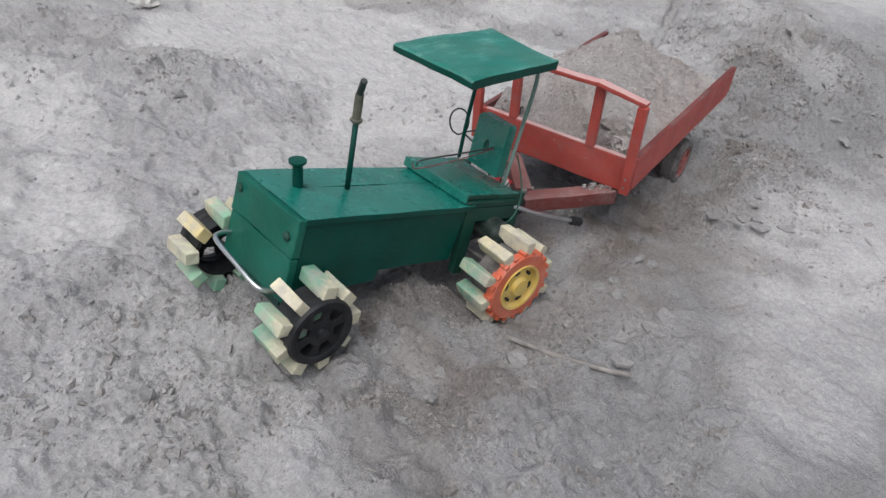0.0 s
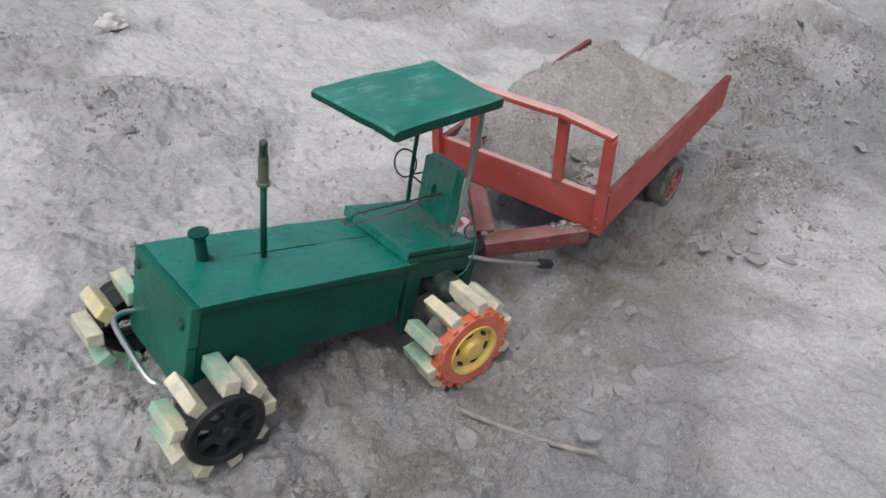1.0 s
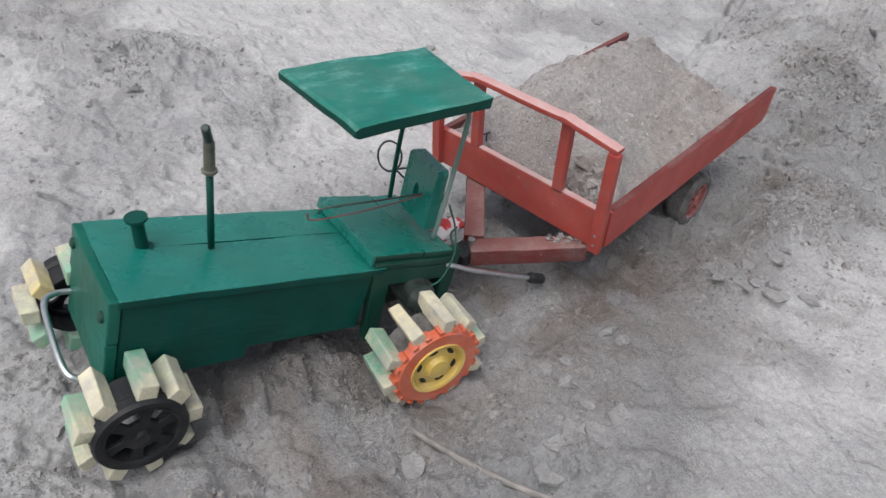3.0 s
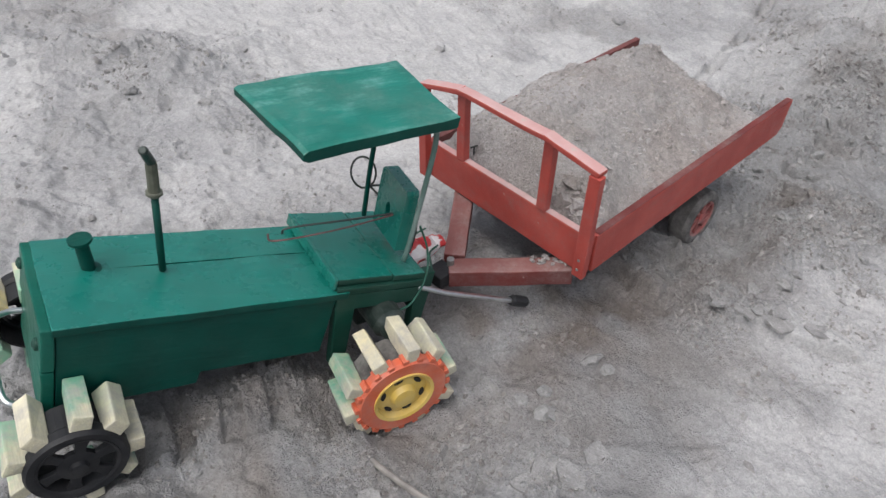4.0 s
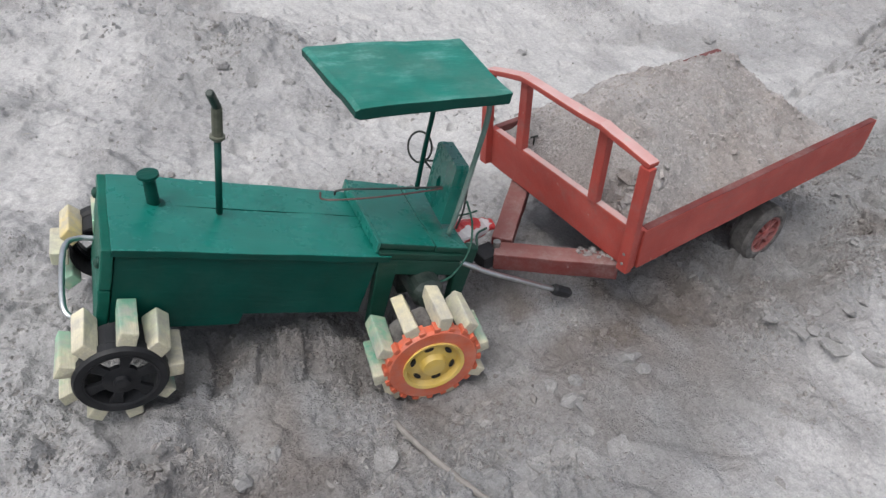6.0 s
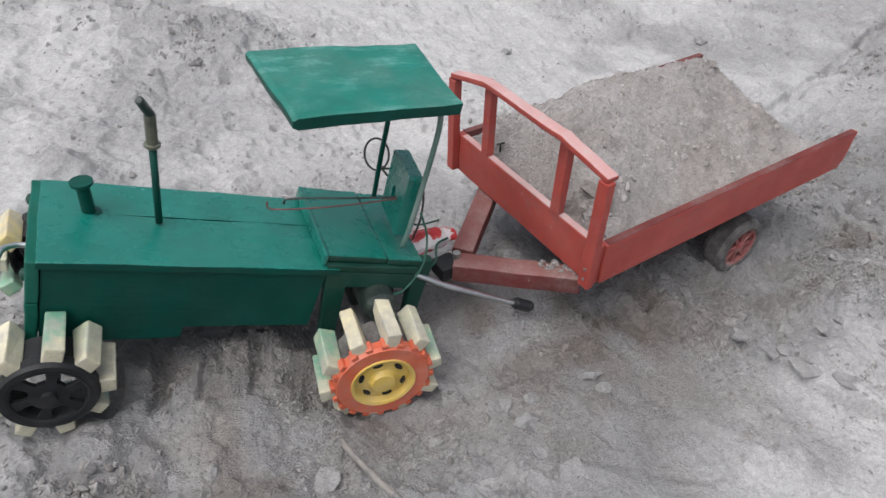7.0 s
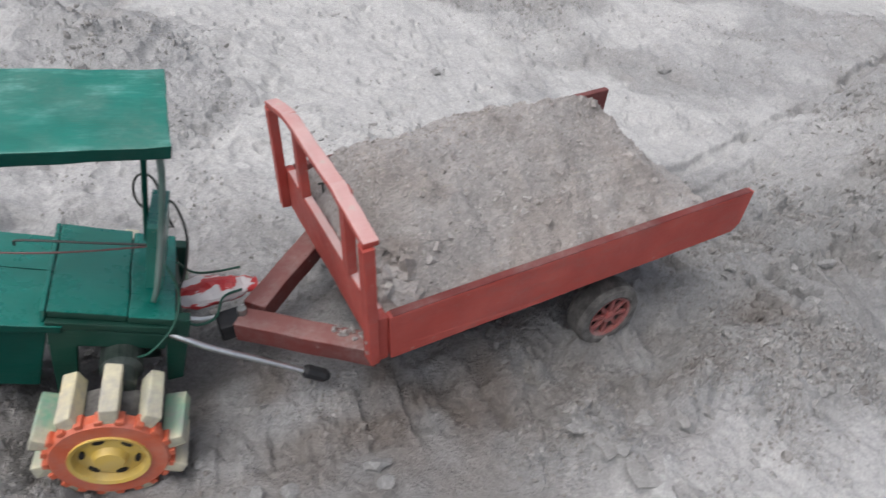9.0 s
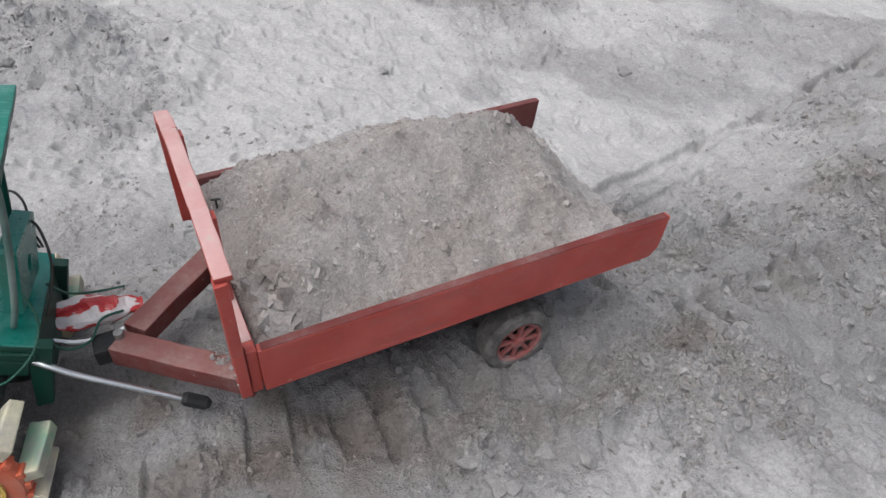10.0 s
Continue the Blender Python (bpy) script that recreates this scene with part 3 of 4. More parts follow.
# ---------------------------------------------------------------- the tractor
def tractor_wheel(tractor, name, m, disc, rim, r, width, lugs, turn, teeth, label):
    """A toy wheel seen from its outer side (-Y), with wooden blocks fixed across its tread."""
    deep = 0.013
    bore = 0.62 if teeth else 0.76
    prof = [(r * bore, 0.006), (r * (bore + 0.04), 0.0005), (r * 0.95, 0.0), (r, 0.003), (r, 0.010), (r * 0.93, deep), (r * bore, deep)]
    tyre = part(name, lathe(prof, 48, closed=True), disc, tractor, label, m)
    if teeth:
        for k in range(20):
            t = box((-0.0030, 0.0005, r * 0.97), (0.0030, 0.011, r * 1.07), 0.0008)
            part("tread_tooth", t, disc, tyre, m=Matrix.Rotation(math.tau * k / 20, 4, "Y"))
        part("rim", lathe([(r * 0.05, -0.0025), (r * 0.24, -0.002), (r * 0.30, 0.003), (r * 0.56, 0.0055), (r * 0.60, -0.0005), (r * 0.67, -0.0015), (r * 0.68, 0.008), (r * 0.20, 0.010)], 48), rim, tyre)
        for k in range(6):
            slot = lathe([(r * 0.062, 0.0), (r * 0.062, 0.0016)], 14)
            bmesh.ops.transform(slot, matrix=Matrix.Translation((r * 0.45, 0.0030, 0)) @ Matrix.Diagonal((0.8, 1, 1.7, 1)), verts=slot.verts)
            part("rim_slot", slot, BLACK, tyre, m=Matrix.Rotation(math.tau * (k + 0.25) / 6, 4, "Y"))
    else:
        part("rim_ring", lathe([(r * 0.74, 0.001), (r * 0.80, 0.0), (r * 0.80, 0.008), (r * 0.74, 0.008)], 40, closed=True), rim, tyre)
        part("hub", lathe([(r * 0.10, -0.003), (r * 0.16, -0.0025), (r * 0.18, 0.001), (r * 0.40, 0.002), (r * 0.40, 0.006)], 24), rim, tyre)
        for k in range(6):
            spoke = prism([(-r * 0.11, r * 0.36), (r * 0.11, r * 0.36), (r * 0.10, r * 0.52), (r * 0.17, r * 0.78), (-r * 0.17, r * 0.78), (-r * 0.10, r * 0.52)], 0.002, 0.006, 0.0008)
            part("spoke", spoke, rim, tyre, m=Matrix.Rotation(math.tau * (k + 0.3) / 6, 4, "Y"))
    if teeth:
        part("drum", lathe([(r * 0.60, deep + 0.0002), (r * 0.91, deep + 0.0002), (r * 0.91, width), (r * 0.60, width)], 40, closed=True), RUBBER, tyre, "dusty grey drum")
    else:
        part("drum", lathe([(r * 0.86, deep + 0.0002), (r * 0.915, deep + 0.0002), (r * 0.915, width), (r * 0.86, width)], 40, closed=True), BLACK, tyre)
    for k in range(lugs):
        a = math.tau * k / lugs + radians(turn + random.uniform(-3, 3))
        w, h, o = random.uniform(0.0056, 0.0070), random.uniform(0.012, 0.015) + (0.002 if teeth else 0), random.uniform(-0.001, 0.004)
        lug = box((-w, 0.002 + o, r * 0.92), (w, width + 0.009 + o, r * 0.92 + h), 0.0016, jitter=0.0011)
        wobble(lug, 0.0006, 0.01)
        part("wooden_lug", lug, LUG, tyre, "wooden block with worn paint", Matrix.Rotation(a, 4, "Y"))
    return tyre


def build_tractor():
    t = thing("toy_tractor", pose(0.13, 0.05, 0.02), "hand-made green wooden toy tractor with canopy, standing on soil", "toy tractor")
    base = Matrix.Translation((-0.13, -0.05, -0.02))  # from plan places to the tractor's own frame
    body = base @ pose(0, 0, 0.186, 0, 14.5, 0)  # along the hood: x to the rear, z off its top
    L, Wd = 0.2275, 0.106
    # hood: side boards, top boards, front plate
    side = [(0.004, -0.004), (L - 0.011, -0.004), (L - 0.011, -0.030), (L - 0.013, -0.068), (0.108, -0.068), (0.106, -0.080), (0.004, -0.083)]
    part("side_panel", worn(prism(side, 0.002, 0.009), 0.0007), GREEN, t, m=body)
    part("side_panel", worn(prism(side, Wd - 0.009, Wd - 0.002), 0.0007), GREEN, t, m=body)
    # Tops get the lit green, their edges the dark one.
    dusty_lit_top(part("top_board", worn(box((0.0, -0.0012, -0.007), (L, 0.062, 0.0), 0.0010)), GREEN_LIT, t, m=body), GREEN)
    dusty_lit_top(part("top_board", worn(box((0.0, 0.0624, -0.007), (L, Wd, -0.0002), 0.0010)), GREEN_LIT, t, m=body), GREEN)
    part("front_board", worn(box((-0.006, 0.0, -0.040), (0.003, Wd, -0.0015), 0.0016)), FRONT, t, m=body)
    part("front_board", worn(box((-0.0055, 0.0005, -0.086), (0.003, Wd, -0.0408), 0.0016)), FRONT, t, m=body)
    part("floor_board", box((0.003, 0.010, -0.078), (0.105, Wd - 0.010, -0.070), 0.001), GREEN_SHADE, t, m=body)
    for y, z in ((0.012, -0.022), (Wd - 0.010, -0.014)):
        b = lathe([(0.0015, -0.0035), (0.0045, -0.002), (0.0048, 0.0)], 16)
        part("bolt", b, GREEN_SHADE, t, m=body @ pose(-0.006, y, z, 0, 0, -90))
    # bumper of bent wire
    w = curve([(-0.004, 0.006, -0.076), (-0.018, 0.007, -0.074), (-0.027, 0.015, -0.071), (-0.029, 0.05, -0.066), (-0.027, 0.088, -0.064), (-0.017, 0.099, -0.064), (-0.004, 0.100, -0.064)])
    part("bumper", tube(w, 0.0025), STEEL, t, "bright bent wire bumper", body, smooth=True)
    # chimney: a big-headed bolt
    ch = lathe([(0.009, 0.0), (0.009, 0.0015), (0.0052, 0.0025), (0.0050, 0.024), (0.0060, 0.027), (0.0086, 0.0288), (0.0086, 0.0310), (0.001, 0.0315)], 20)
    part("chimney", ch, GREEN, t, m=base @ pose(0.0335, 0.065, 0.1745, 90, 0, 0))
    # exhaust pipe with a brass nozzle
    pb, pt = Vector((0.0830, 0.0530, 0.1660)), Vector((0.0925, 0.0490, 0.2880))
    ax = (pt - pb).normalized()
    part("exhaust_pipe", tube([pb, pb + ax * 0.072], 0.0029), GREEN, t, m=base, smooth=True)
    noz = tube([pb + ax * 0.070, pb + ax * 0.0725, pb + ax * 0.073, pb + ax * 0.075, pb + ax * 0.0755, pb + ax * 0.098, pb + ax * 0.100], 0.005, ends=[0.003, 0.0058, 0.0062, 0.0062, 0.0044, 0.0043, 0.0040])
    part("exhaust_nozzle", noz, BRASS, t, "dull brass nozzle", base)
    tip = tube([pb + ax * 0.094, pb + ax * 0.100, pb + ax * 0.117 + Vector((-0.006, -0.011, 0)), pb + ax * 0.118 + Vector((-0.0065, -0.012, 0))], 0.0034, ends=[0.0034, 0.0036, 0.0034, 0.0022])
    part("exhaust_tip", tip, GREASY, t, m=base)
    # seat box behind the hood
    s = L
    part("seat_box", box((s - 0.010, 0.0005, -0.0215), (s + 0.074, Wd, -0.004), 0.0015, jitter=0.0008), GREEN_SHADE, t, m=body)
    dusty_lit_top(part("seat_board", worn(box((s - 0.012, 0.004, 0.004), (s + 0.043, Wd + 0.004, 0.011), 0.0018), 0.0011), GREEN_LIT, t, m=body), GREEN_SHADE)
    dusty_lit_top(part("seat_board", worn(box((s + 0.0436, 0.002, 0.0035), (s + 0.078, Wd + 0.003, 0.0104), 0.0018), 0.0011), GREEN_LIT, t, m=body), GREEN_SHADE)
    part("seat_lip", wobble(box((s - 0.0158, 0.003, 0.0012), (s - 0.0122, Wd + 0.003, 0.0122), 0.0012), 0.0006, 0.02), GREEN_LIT, t, m=body)
    part("seat_rail", box((s - 0.012, 0.0, -0.004), (s + 0.078, 0.007, 0.0038), 0.001, jitter=0.0006), GREEN_SHADE, t, m=body)
    part("seat_rail", box((s - 0.012, Wd - 0.007, -0.004), (s + 0.078, Wd, 0.0038), 0.001, jitter=0.0006), GREEN_SHADE, t, m=body)
    # backrest with a key-hole opening
    bk = bmesh.new()
    hw, hh, rr = 0.0255, 0.063, 0.0046
    outer = [(-hw, 0), (hw, 0), (hw, hh * 0.93), (hw * 0.80, hh), (-hw * 0.92, hh), (-hw, hh * 0.95)]
    hole = [(rr * math.cos(a) + 0.002, 0.028 + rr * 1.8 * math.sin(a)) for a in [math.tau * k / 12 for k in range(12)]]
    for x0 in (0.0, 0.0125):
        vo = [bk.verts.new((x0, y, z)) for y, z in outer]
        vh = [bk.verts.new((x0, y, z)) for y, z in hole]
        eo = [bk.edges.new((vo[i], vo[(i + 1) % len(vo)])) for i in range(len(vo))]
        eh = [bk.edges.new((vh[i], vh[(i + 1) % len(vh)])) for i in range(len(vh))]
        bmesh.ops.triangle_fill(bk, edges=eo + eh, use_beauty=True)
        if x0 == 0.0:
            first = (vo, vh)
        else:
            for a, b in zip(first, (vo, vh)):
                for i in range(len(a)):
                    j = (i + 1) % len(a)
                    bk.faces.new((a[i], a[j], b[j], b[i]))
    part("backrest", bk, GREEN_LIT, t, m=base @ pose(0.2795, 0.052, 0.135, 0, 9, -4))
    # canopy on two bent rods
    can = prism([(0.0, -0.0035), (0.005, -0.0060), (0.137, -0.0058), (0.139, 0.004), (0.004, 0.0045), (0.0, 0.0025)], 0.0, 0.1, 0.0012)
    for v in can.verts:  # the front edge runs askew, the near corner is cut round
        v.co.x += -0.014 * (v.co.y / 0.1) * (1 - v.co.x / 0.139) - (0.004 + 0.05 * v.co.y) * v.co.x / 0.139 + (0.002 if v.co.y < 0.01 and v.co.x < 0.02 else 0)
    worn(can, 0.0013)
    # Dust lies on top; the edge's shade is in the darker green.
    dusty_lit_top(part("canopy", can, CANOPY, t, "dusty green wooden canopy", base @ pose(0.181, -0.002, 0.2760, 4.2, 0.4, 0)), GREEN, 0.6)
    near = curve([(0.283, 0.018, 0.128), (0.289, 0.018, 0.150), (0.299, 0.017, 0.205), (0.305, 0.015, 0.250), (0.303, 0.016, 0.268), (0.292, 0.018, 0.2755)])
    part("canopy_post", tube(near, 0.0024), WORN, t, "grey-green worn steel rod", m=base, smooth=True)
    far = curve([(0.277, 0.088, 0.135), (0.282, 0.088, 0.180), (0.288, 0.086, 0.235), (0.287, 0.086, 0.266), (0.279, 0.085, 0.279)])
    part("canopy_post", tube(far, 0.0024), GREEN, t, m=base, smooth=True)
    # rear frame, gear box and axle
    rear = base
    part("frame_leg", prism([(0.200, 0.042), (0.214, 0.038), (0.228, 0.122), (0.208, 0.124)], 0.001, 0.011), GREEN_SHADE, t, m=rear)
    part("frame_leg", prism([(0.200, 0.042), (0.214, 0.038), (0.228, 0.122), (0.208, 0.124)], 0.095, 0.105), GREEN_SHADE, t, m=rear)
    part("frame_leg", prism([(0.283, 0.050), (0.296, 0.052), (0.309, 0.117), (0.291, 0.121)], 0.002, 0.012), GREEN_SHADE, t, m=rear)
    part("frame_leg", prism([(0.283, 0.050), (0.296, 0.052), (0.309, 0.117), (0.291, 0.121)], 0.094, 0.104), GREEN_SHADE, t, m=rear)
    part("rear_plate", box((0.290, 0.012, 0.066), (0.298, 0.094, 0.118), 0.001), GREEN_SHADE, t, m=rear)
    gear = lathe([(0.006, -0.032), (0.011, -0.030), (0.012, -0.016), (0.016, -0.012), (0.017, 0.03), (0.012, 0.034)], 20)
    part("gear_box", gear, GREASY, t, "greasy dark gear box", rear @ pose(0.254, 0.0, 0.086))
    part("motor", box((0.236, 0.020, 0.060), (0.280, 0.086, 0.108), 0.004), GREASY, t, m=rear)
    part("rear_axle", tube([(0.243, -0.06, 0.05), (0.243, 0.166, 0.05)], 0.004), DULL, t, m=rear)
    part("front_axle", tube([(-0.008, -0.03, 0.088), (-0.014, 0.14, 0.086)], 0.004), DULL, t, m=rear)
    part("axle_block", box((-0.018, 0.02, 0.080), (0.012, 0.09, 0.112), 0.001), GREEN_SHADE, t, m=rear)
    tractor_wheel(t, "rear_wheel", base @ pose(0.242, -0.066, 0.047, 0, 0, -4), ORANGE, YELLOW, 0.0435, 0.038, 10, 8, True, "orange toy wheel with yellow rim")
    tractor_wheel(t, "rear_wheel", base @ pose(0.243, 0.162, 0.040, 0, 0, 180), ORANGE, YELLOW, 0.0435, 0.038, 10, 20, True, "orange toy wheel with yellow rim")
    tractor_wheel(t, "front_wheel", base @ pose(-0.011, -0.044, 0.092, 0, 0, 0), BLACK, BLACK, 0.0345, 0.034, 9, 14, False, "black toy wheel")
    tractor_wheel(t, "front_wheel", base @ pose(-0.016, 0.160, 0.088, 0, 0, 180), BLACK, BLACK, 0.0345, 0.034, 9, 0, False, "black toy wheel")
    # the rod with a black cap at the rear, and the wires
    rod = curve([(0.292, 0.004, 0.103), (0.304, 0.0, 0.098), (0.322, -0.004, 0.089), (0.360, -0.010, 0.073), (0.398, -0.016, 0.057)])
    lever = part("lever", tube(rod, 0.0027), STEEL, t, "bright bent rod with black cap", base, smooth=True)
    cap = tube([(0.394, -0.0155, 0.0587), (0.397, -0.0158, 0.0575), (0.412, -0.0182, 0.0512), (0.416, -0.0188, 0.0498)], 0.006, ends=[0.0045, 0.0062, 0.006, 0.003])
    part("rod_cap", cap, BLACK, lever)
    part("wire", tube(curve([(0.186, 0.066, 0.158), (0.192, 0.063, 0.1645), (0.24, 0.052, 0.165), (0.283, 0.042, 0.166)]), 0.0010, 6), CABLE_DARK, t, m=base)
    part("wire", tube(curve([(0.170, 0.055, 0.171), (0.1725, 0.053, 0.1640), (0.20, 0.048, 0.163), (0.24, 0.044, 0.1632), (0.283, 0.041, 0.165)]), 0.0009, 6), CABLE_RED, t, m=base)
    loop = [Vector((0.282, 0.100, 0.176)) + (Vector((0.85, -0.5, 0.0)) * math.cos(a) * 0.012 + Vector((0.1, 0.25, 0.96)) * math.sin(a) * 0.0155) for a in [radians(-60 + 15 * k) for k in range(23)]]
    part("wire", tube(curve([(0.297, 0.082, 0.150)] + loop + [(0.294, 0.084, 0.168), (0.300, 0.080, 0.152)], 2), 0.0011, 6), CABLE_DARK, t, m=base)
    part("wire", tube(curve([(0.297, 0.016, 0.165), (0.303, 0.010, 0.140), (0.296, -0.002, 0.118), (0.277, -0.010, 0.100), (0.262, -0.006, 0.092)]), 0.0010, 6), CABLE_GREEN, t, m=base)
    part("hitch_hook", tube(curve([(0.294, 0.040, 0.086), (0.315, 0.040, 0.080), (0.335, 0.044, 0.079), (0.350, 0.050, 0.080)]), 0.0022), STEEL, t, m=base)
    part("wire", tube(curve([(0.300, 0.060, 0.130), (0.312, 0.066, 0.112), (0.330, 0.078, 0.100), (0.350, 0.088, 0.094)]), 0.0011, 6), CABLE_GREEN, t, m=base)
    part("wire", tube(curve([(0.294, 0.030, 0.098), (0.310, 0.026, 0.088), (0.326, 0.034, 0.086), (0.334, 0.052, 0.092), (0.350, 0.062, 0.090)]), 0.0012, 6), CABLE_GREEN, t, m=base)
    part("wire", tube(curve([(0.296, 0.072, 0.190), (0.306, 0.064, 0.185), (0.312, 0.050, 0.165), (0.308, 0.040, 0.140), (0.300, 0.036, 0.118)]), 0.0011, 6), CABLE_DARK, t, m=base)
    return t


build_tractor()

# ---------------------------------------------------------------- the trailer
TRAILER = pose(0.4604, -0.0513, 0.1000, -1.1, -5.0, 11.1)
TL, TW, TH = 0.391, 0.238, 0.047


def trailer_wheel(trailer, m):
    r = 0.037
    tyre = part("trailer_wheel", lathe([(r * 0.66, 0.001), (r * 0.74, -0.001), (r * 0.93, 0.0), (r, 0.005), (r, 0.021), (r * 0.93, 0.026), (r * 0.66, 0.026)], 40, closed=True), RUBBER, trailer, "grey dusty rubber tyre", m)
    part("wheel_back", lathe([(r * 0.67, 0.012), (r * 0.67, 0.014)], 32), BLACK, tyre)
    part("rim_ring", lathe([(r * 0.60, 0.001), (r * 0.67, 0.0), (r * 0.67, 0.006), (r * 0.60, 0.006)], 32, closed=True), HUBRED, tyre, "faded red plastic rim")
    for k in range(8):
        sp = box((-0.0021, 0.002, r * 0.15), (0.0021, 0.006, r * 0.62), 0.0006)
        part("spoke", sp, HUBRED, tyre, m=Matrix.Rotation(math.tau * k / 8, 4, "Y"))
    part("hub", lathe([(r * 0.10, -0.001), (r * 0.2, 0.001), (r * 0.2, 0.007)], 20), HUBRED, tyre)


def build_trailer():
    t = thing("toy_trailer", TRAILER, "hand-made red wooden toy trailer loaded with loose soil", "toy trailer")
    side = [(0.0, 0.0), (TL - 0.012, 0.0), (TL - 0.004, 0.010), (TL, TH), (0.0, TH)]
    part("side_board", worn(prism(side, 0.0, 0.008), 0.0009), RED, t)
    # The far board is a darker red than the near one.
    part("side_board", worn(prism(side, TW - 0.008, TW), 0.0009), DARK_RED, t, "far side board in a darker red")
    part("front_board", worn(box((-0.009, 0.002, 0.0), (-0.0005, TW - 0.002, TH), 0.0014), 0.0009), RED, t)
    # A thin strip keeps the near board's top edge dark.
    part("board_edge", wobble(box((0.003, 0.0002, TH + 0.0001), (TL - 0.003, 0.0079, TH + 0.0009), 0.0003), 0.0003, 0.02), MAROON, t, "thin dark maroon strip along the top edge")
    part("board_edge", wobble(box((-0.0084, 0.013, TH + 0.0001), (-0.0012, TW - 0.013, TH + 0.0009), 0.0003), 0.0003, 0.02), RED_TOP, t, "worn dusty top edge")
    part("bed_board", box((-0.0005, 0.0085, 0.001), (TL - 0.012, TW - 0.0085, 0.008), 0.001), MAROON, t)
    # rack of posts with a three-piece rail
    ys = [0.004, 0.064, 0.181, TW - 0.003]
    zs = [0.123, 0.131, 0.130, 0.115]
    for y, z in zip(ys, zs):
        inner = 0.02 < y < TW - 0.02
        foot = TH + 0.0008 if inner else 0.002
        front = -0.0108 if inner else -0.0185
        part("post", box((front, y - 0.006, foot), (front + 0.0088, y + 0.006, z), 0.0012, jitter=0.0005), RED, t)
    for (ya, za), (yb, zb) in zip(list(zip(ys, zs)), list(zip(ys, zs))[1:]):
        d = math.hypot(yb - ya, zb - za)
        rail = worn(box((-0.0180, -0.003, 0.0), (-0.0050, d + 0.003, 0.0060), 0.0016), 0.0010)
        dusty_lit_top(part("top_rail", rail, RED_TOP, t, "red wooden rail grey with dust", pose(0, ya, za, math.degrees(math.atan2(zb - za, yb - ya)), 0, 0)), RED)
    for z in (0.012, 0.024):
        head = lathe([(0.0004, -0.0006), (0.0016, -0.0004), (0.0018, 0.0004)], 12)
        part("nail_head", head, DULL, t, "dull steel nail head", pose(-0.0187, 0.0045, z, 0, 0, -90))
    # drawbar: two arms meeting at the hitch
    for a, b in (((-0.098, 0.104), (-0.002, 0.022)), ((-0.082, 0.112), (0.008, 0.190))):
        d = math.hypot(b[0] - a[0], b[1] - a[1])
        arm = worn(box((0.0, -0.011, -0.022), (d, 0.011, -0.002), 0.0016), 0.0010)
        dusty_lit_top(part("drawbar_arm", arm, MAROON_TOP, t, "maroon wooden drawbar arm, dusty on top", pose(a[0], a[1], 0.0, 0, 0, math.degrees(math.atan2(b[1] - a[1], b[0] - a[0])))), MAROON)
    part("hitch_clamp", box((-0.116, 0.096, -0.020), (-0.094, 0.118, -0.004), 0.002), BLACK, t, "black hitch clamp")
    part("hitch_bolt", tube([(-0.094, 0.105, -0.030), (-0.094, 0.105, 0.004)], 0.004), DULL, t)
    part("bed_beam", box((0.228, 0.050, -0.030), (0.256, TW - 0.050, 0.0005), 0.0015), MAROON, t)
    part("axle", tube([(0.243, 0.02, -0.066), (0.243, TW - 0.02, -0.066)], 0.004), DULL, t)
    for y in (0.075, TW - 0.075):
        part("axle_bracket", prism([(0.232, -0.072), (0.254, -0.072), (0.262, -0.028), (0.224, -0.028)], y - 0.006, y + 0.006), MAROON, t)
    trailer_wheel(t, pose(0.243, 0.004, -0.067, 0, 8, 0))
    trailer_wheel(t, pose(0.243, TW - 0.004, -0.067, 0, 0, 180))
    return t


build_trailer()


def heap_height(x, y):
    """The load's height over the trailer bed (drawn size)."""
    ridge = 0.101 - 0.10 * np.clip(0.060 - x, 0, 1) - 0.05 * np.clip(x - 0.16, 0, 1) - 0.22 * np.clip(x - 0.27, 0, 1)
    far = smooth(0.09, 0.20, y)
    edge = (0.038 + 0.006 * smooth(0.1, 0.3, x)) * (1 - far) + (0.056 - 0.026 * smooth(0.18, 0.31, x)) * far
    across = np.where(y < 0.15, (y - 0.008) / 0.142, (TW - 0.008 - y) / 0.080)
    across = np.clip(across, 0, 1) ** 0.9
    front = smooth(-0.050, 0.060, x)
    back = smooth(0.388 - 0.035 * smooth(0.16, 0.22, y), 0.297 - 0.02 * smooth(0.16, 0.22, y), x)
    z = edge + (ridge - edge) * across * front
    z = np.minimum(z, 0.036 + 1.05 * x + 0.02 * smooth(0.02, 0.10, x))
    z = np.minimum(z, 0.034 + 0.9 * np.hypot(np.clip(x - 0.02, 0, 1), 1.6 * np.clip(TW - 0.012 - y, 0, 1)))
    z = 0.010 + (z - 0.010) * back
    z = z - (z - 0.012) * 0.97 * np.exp(-(((x - 0.40) / 0.115) ** 2 + ((y - 0.240) / 0.054) ** 2) ** 1.5)
    wx, wy = x * K, y * K
    z = z + 0.0070 * lattice(wx, wy, 0.085, 21) + 0.0056 * lattice(wx, wy, 0.037, 22) + 0.0032 * lattice(wx, wy, 0.018, 23) + 0.0010 * lattice(wx, wy, 0.009, 24) + 0.42 * lumps(wx, wy, 0.034, 90, 0.30) + 0.42 * lumps(wx, wy, 0.015, 95, 0.30) * smooth(-0.2, 0.4, lattice(wx, wy, 0.08, 25))
    return np.maximum(z, 0.009)


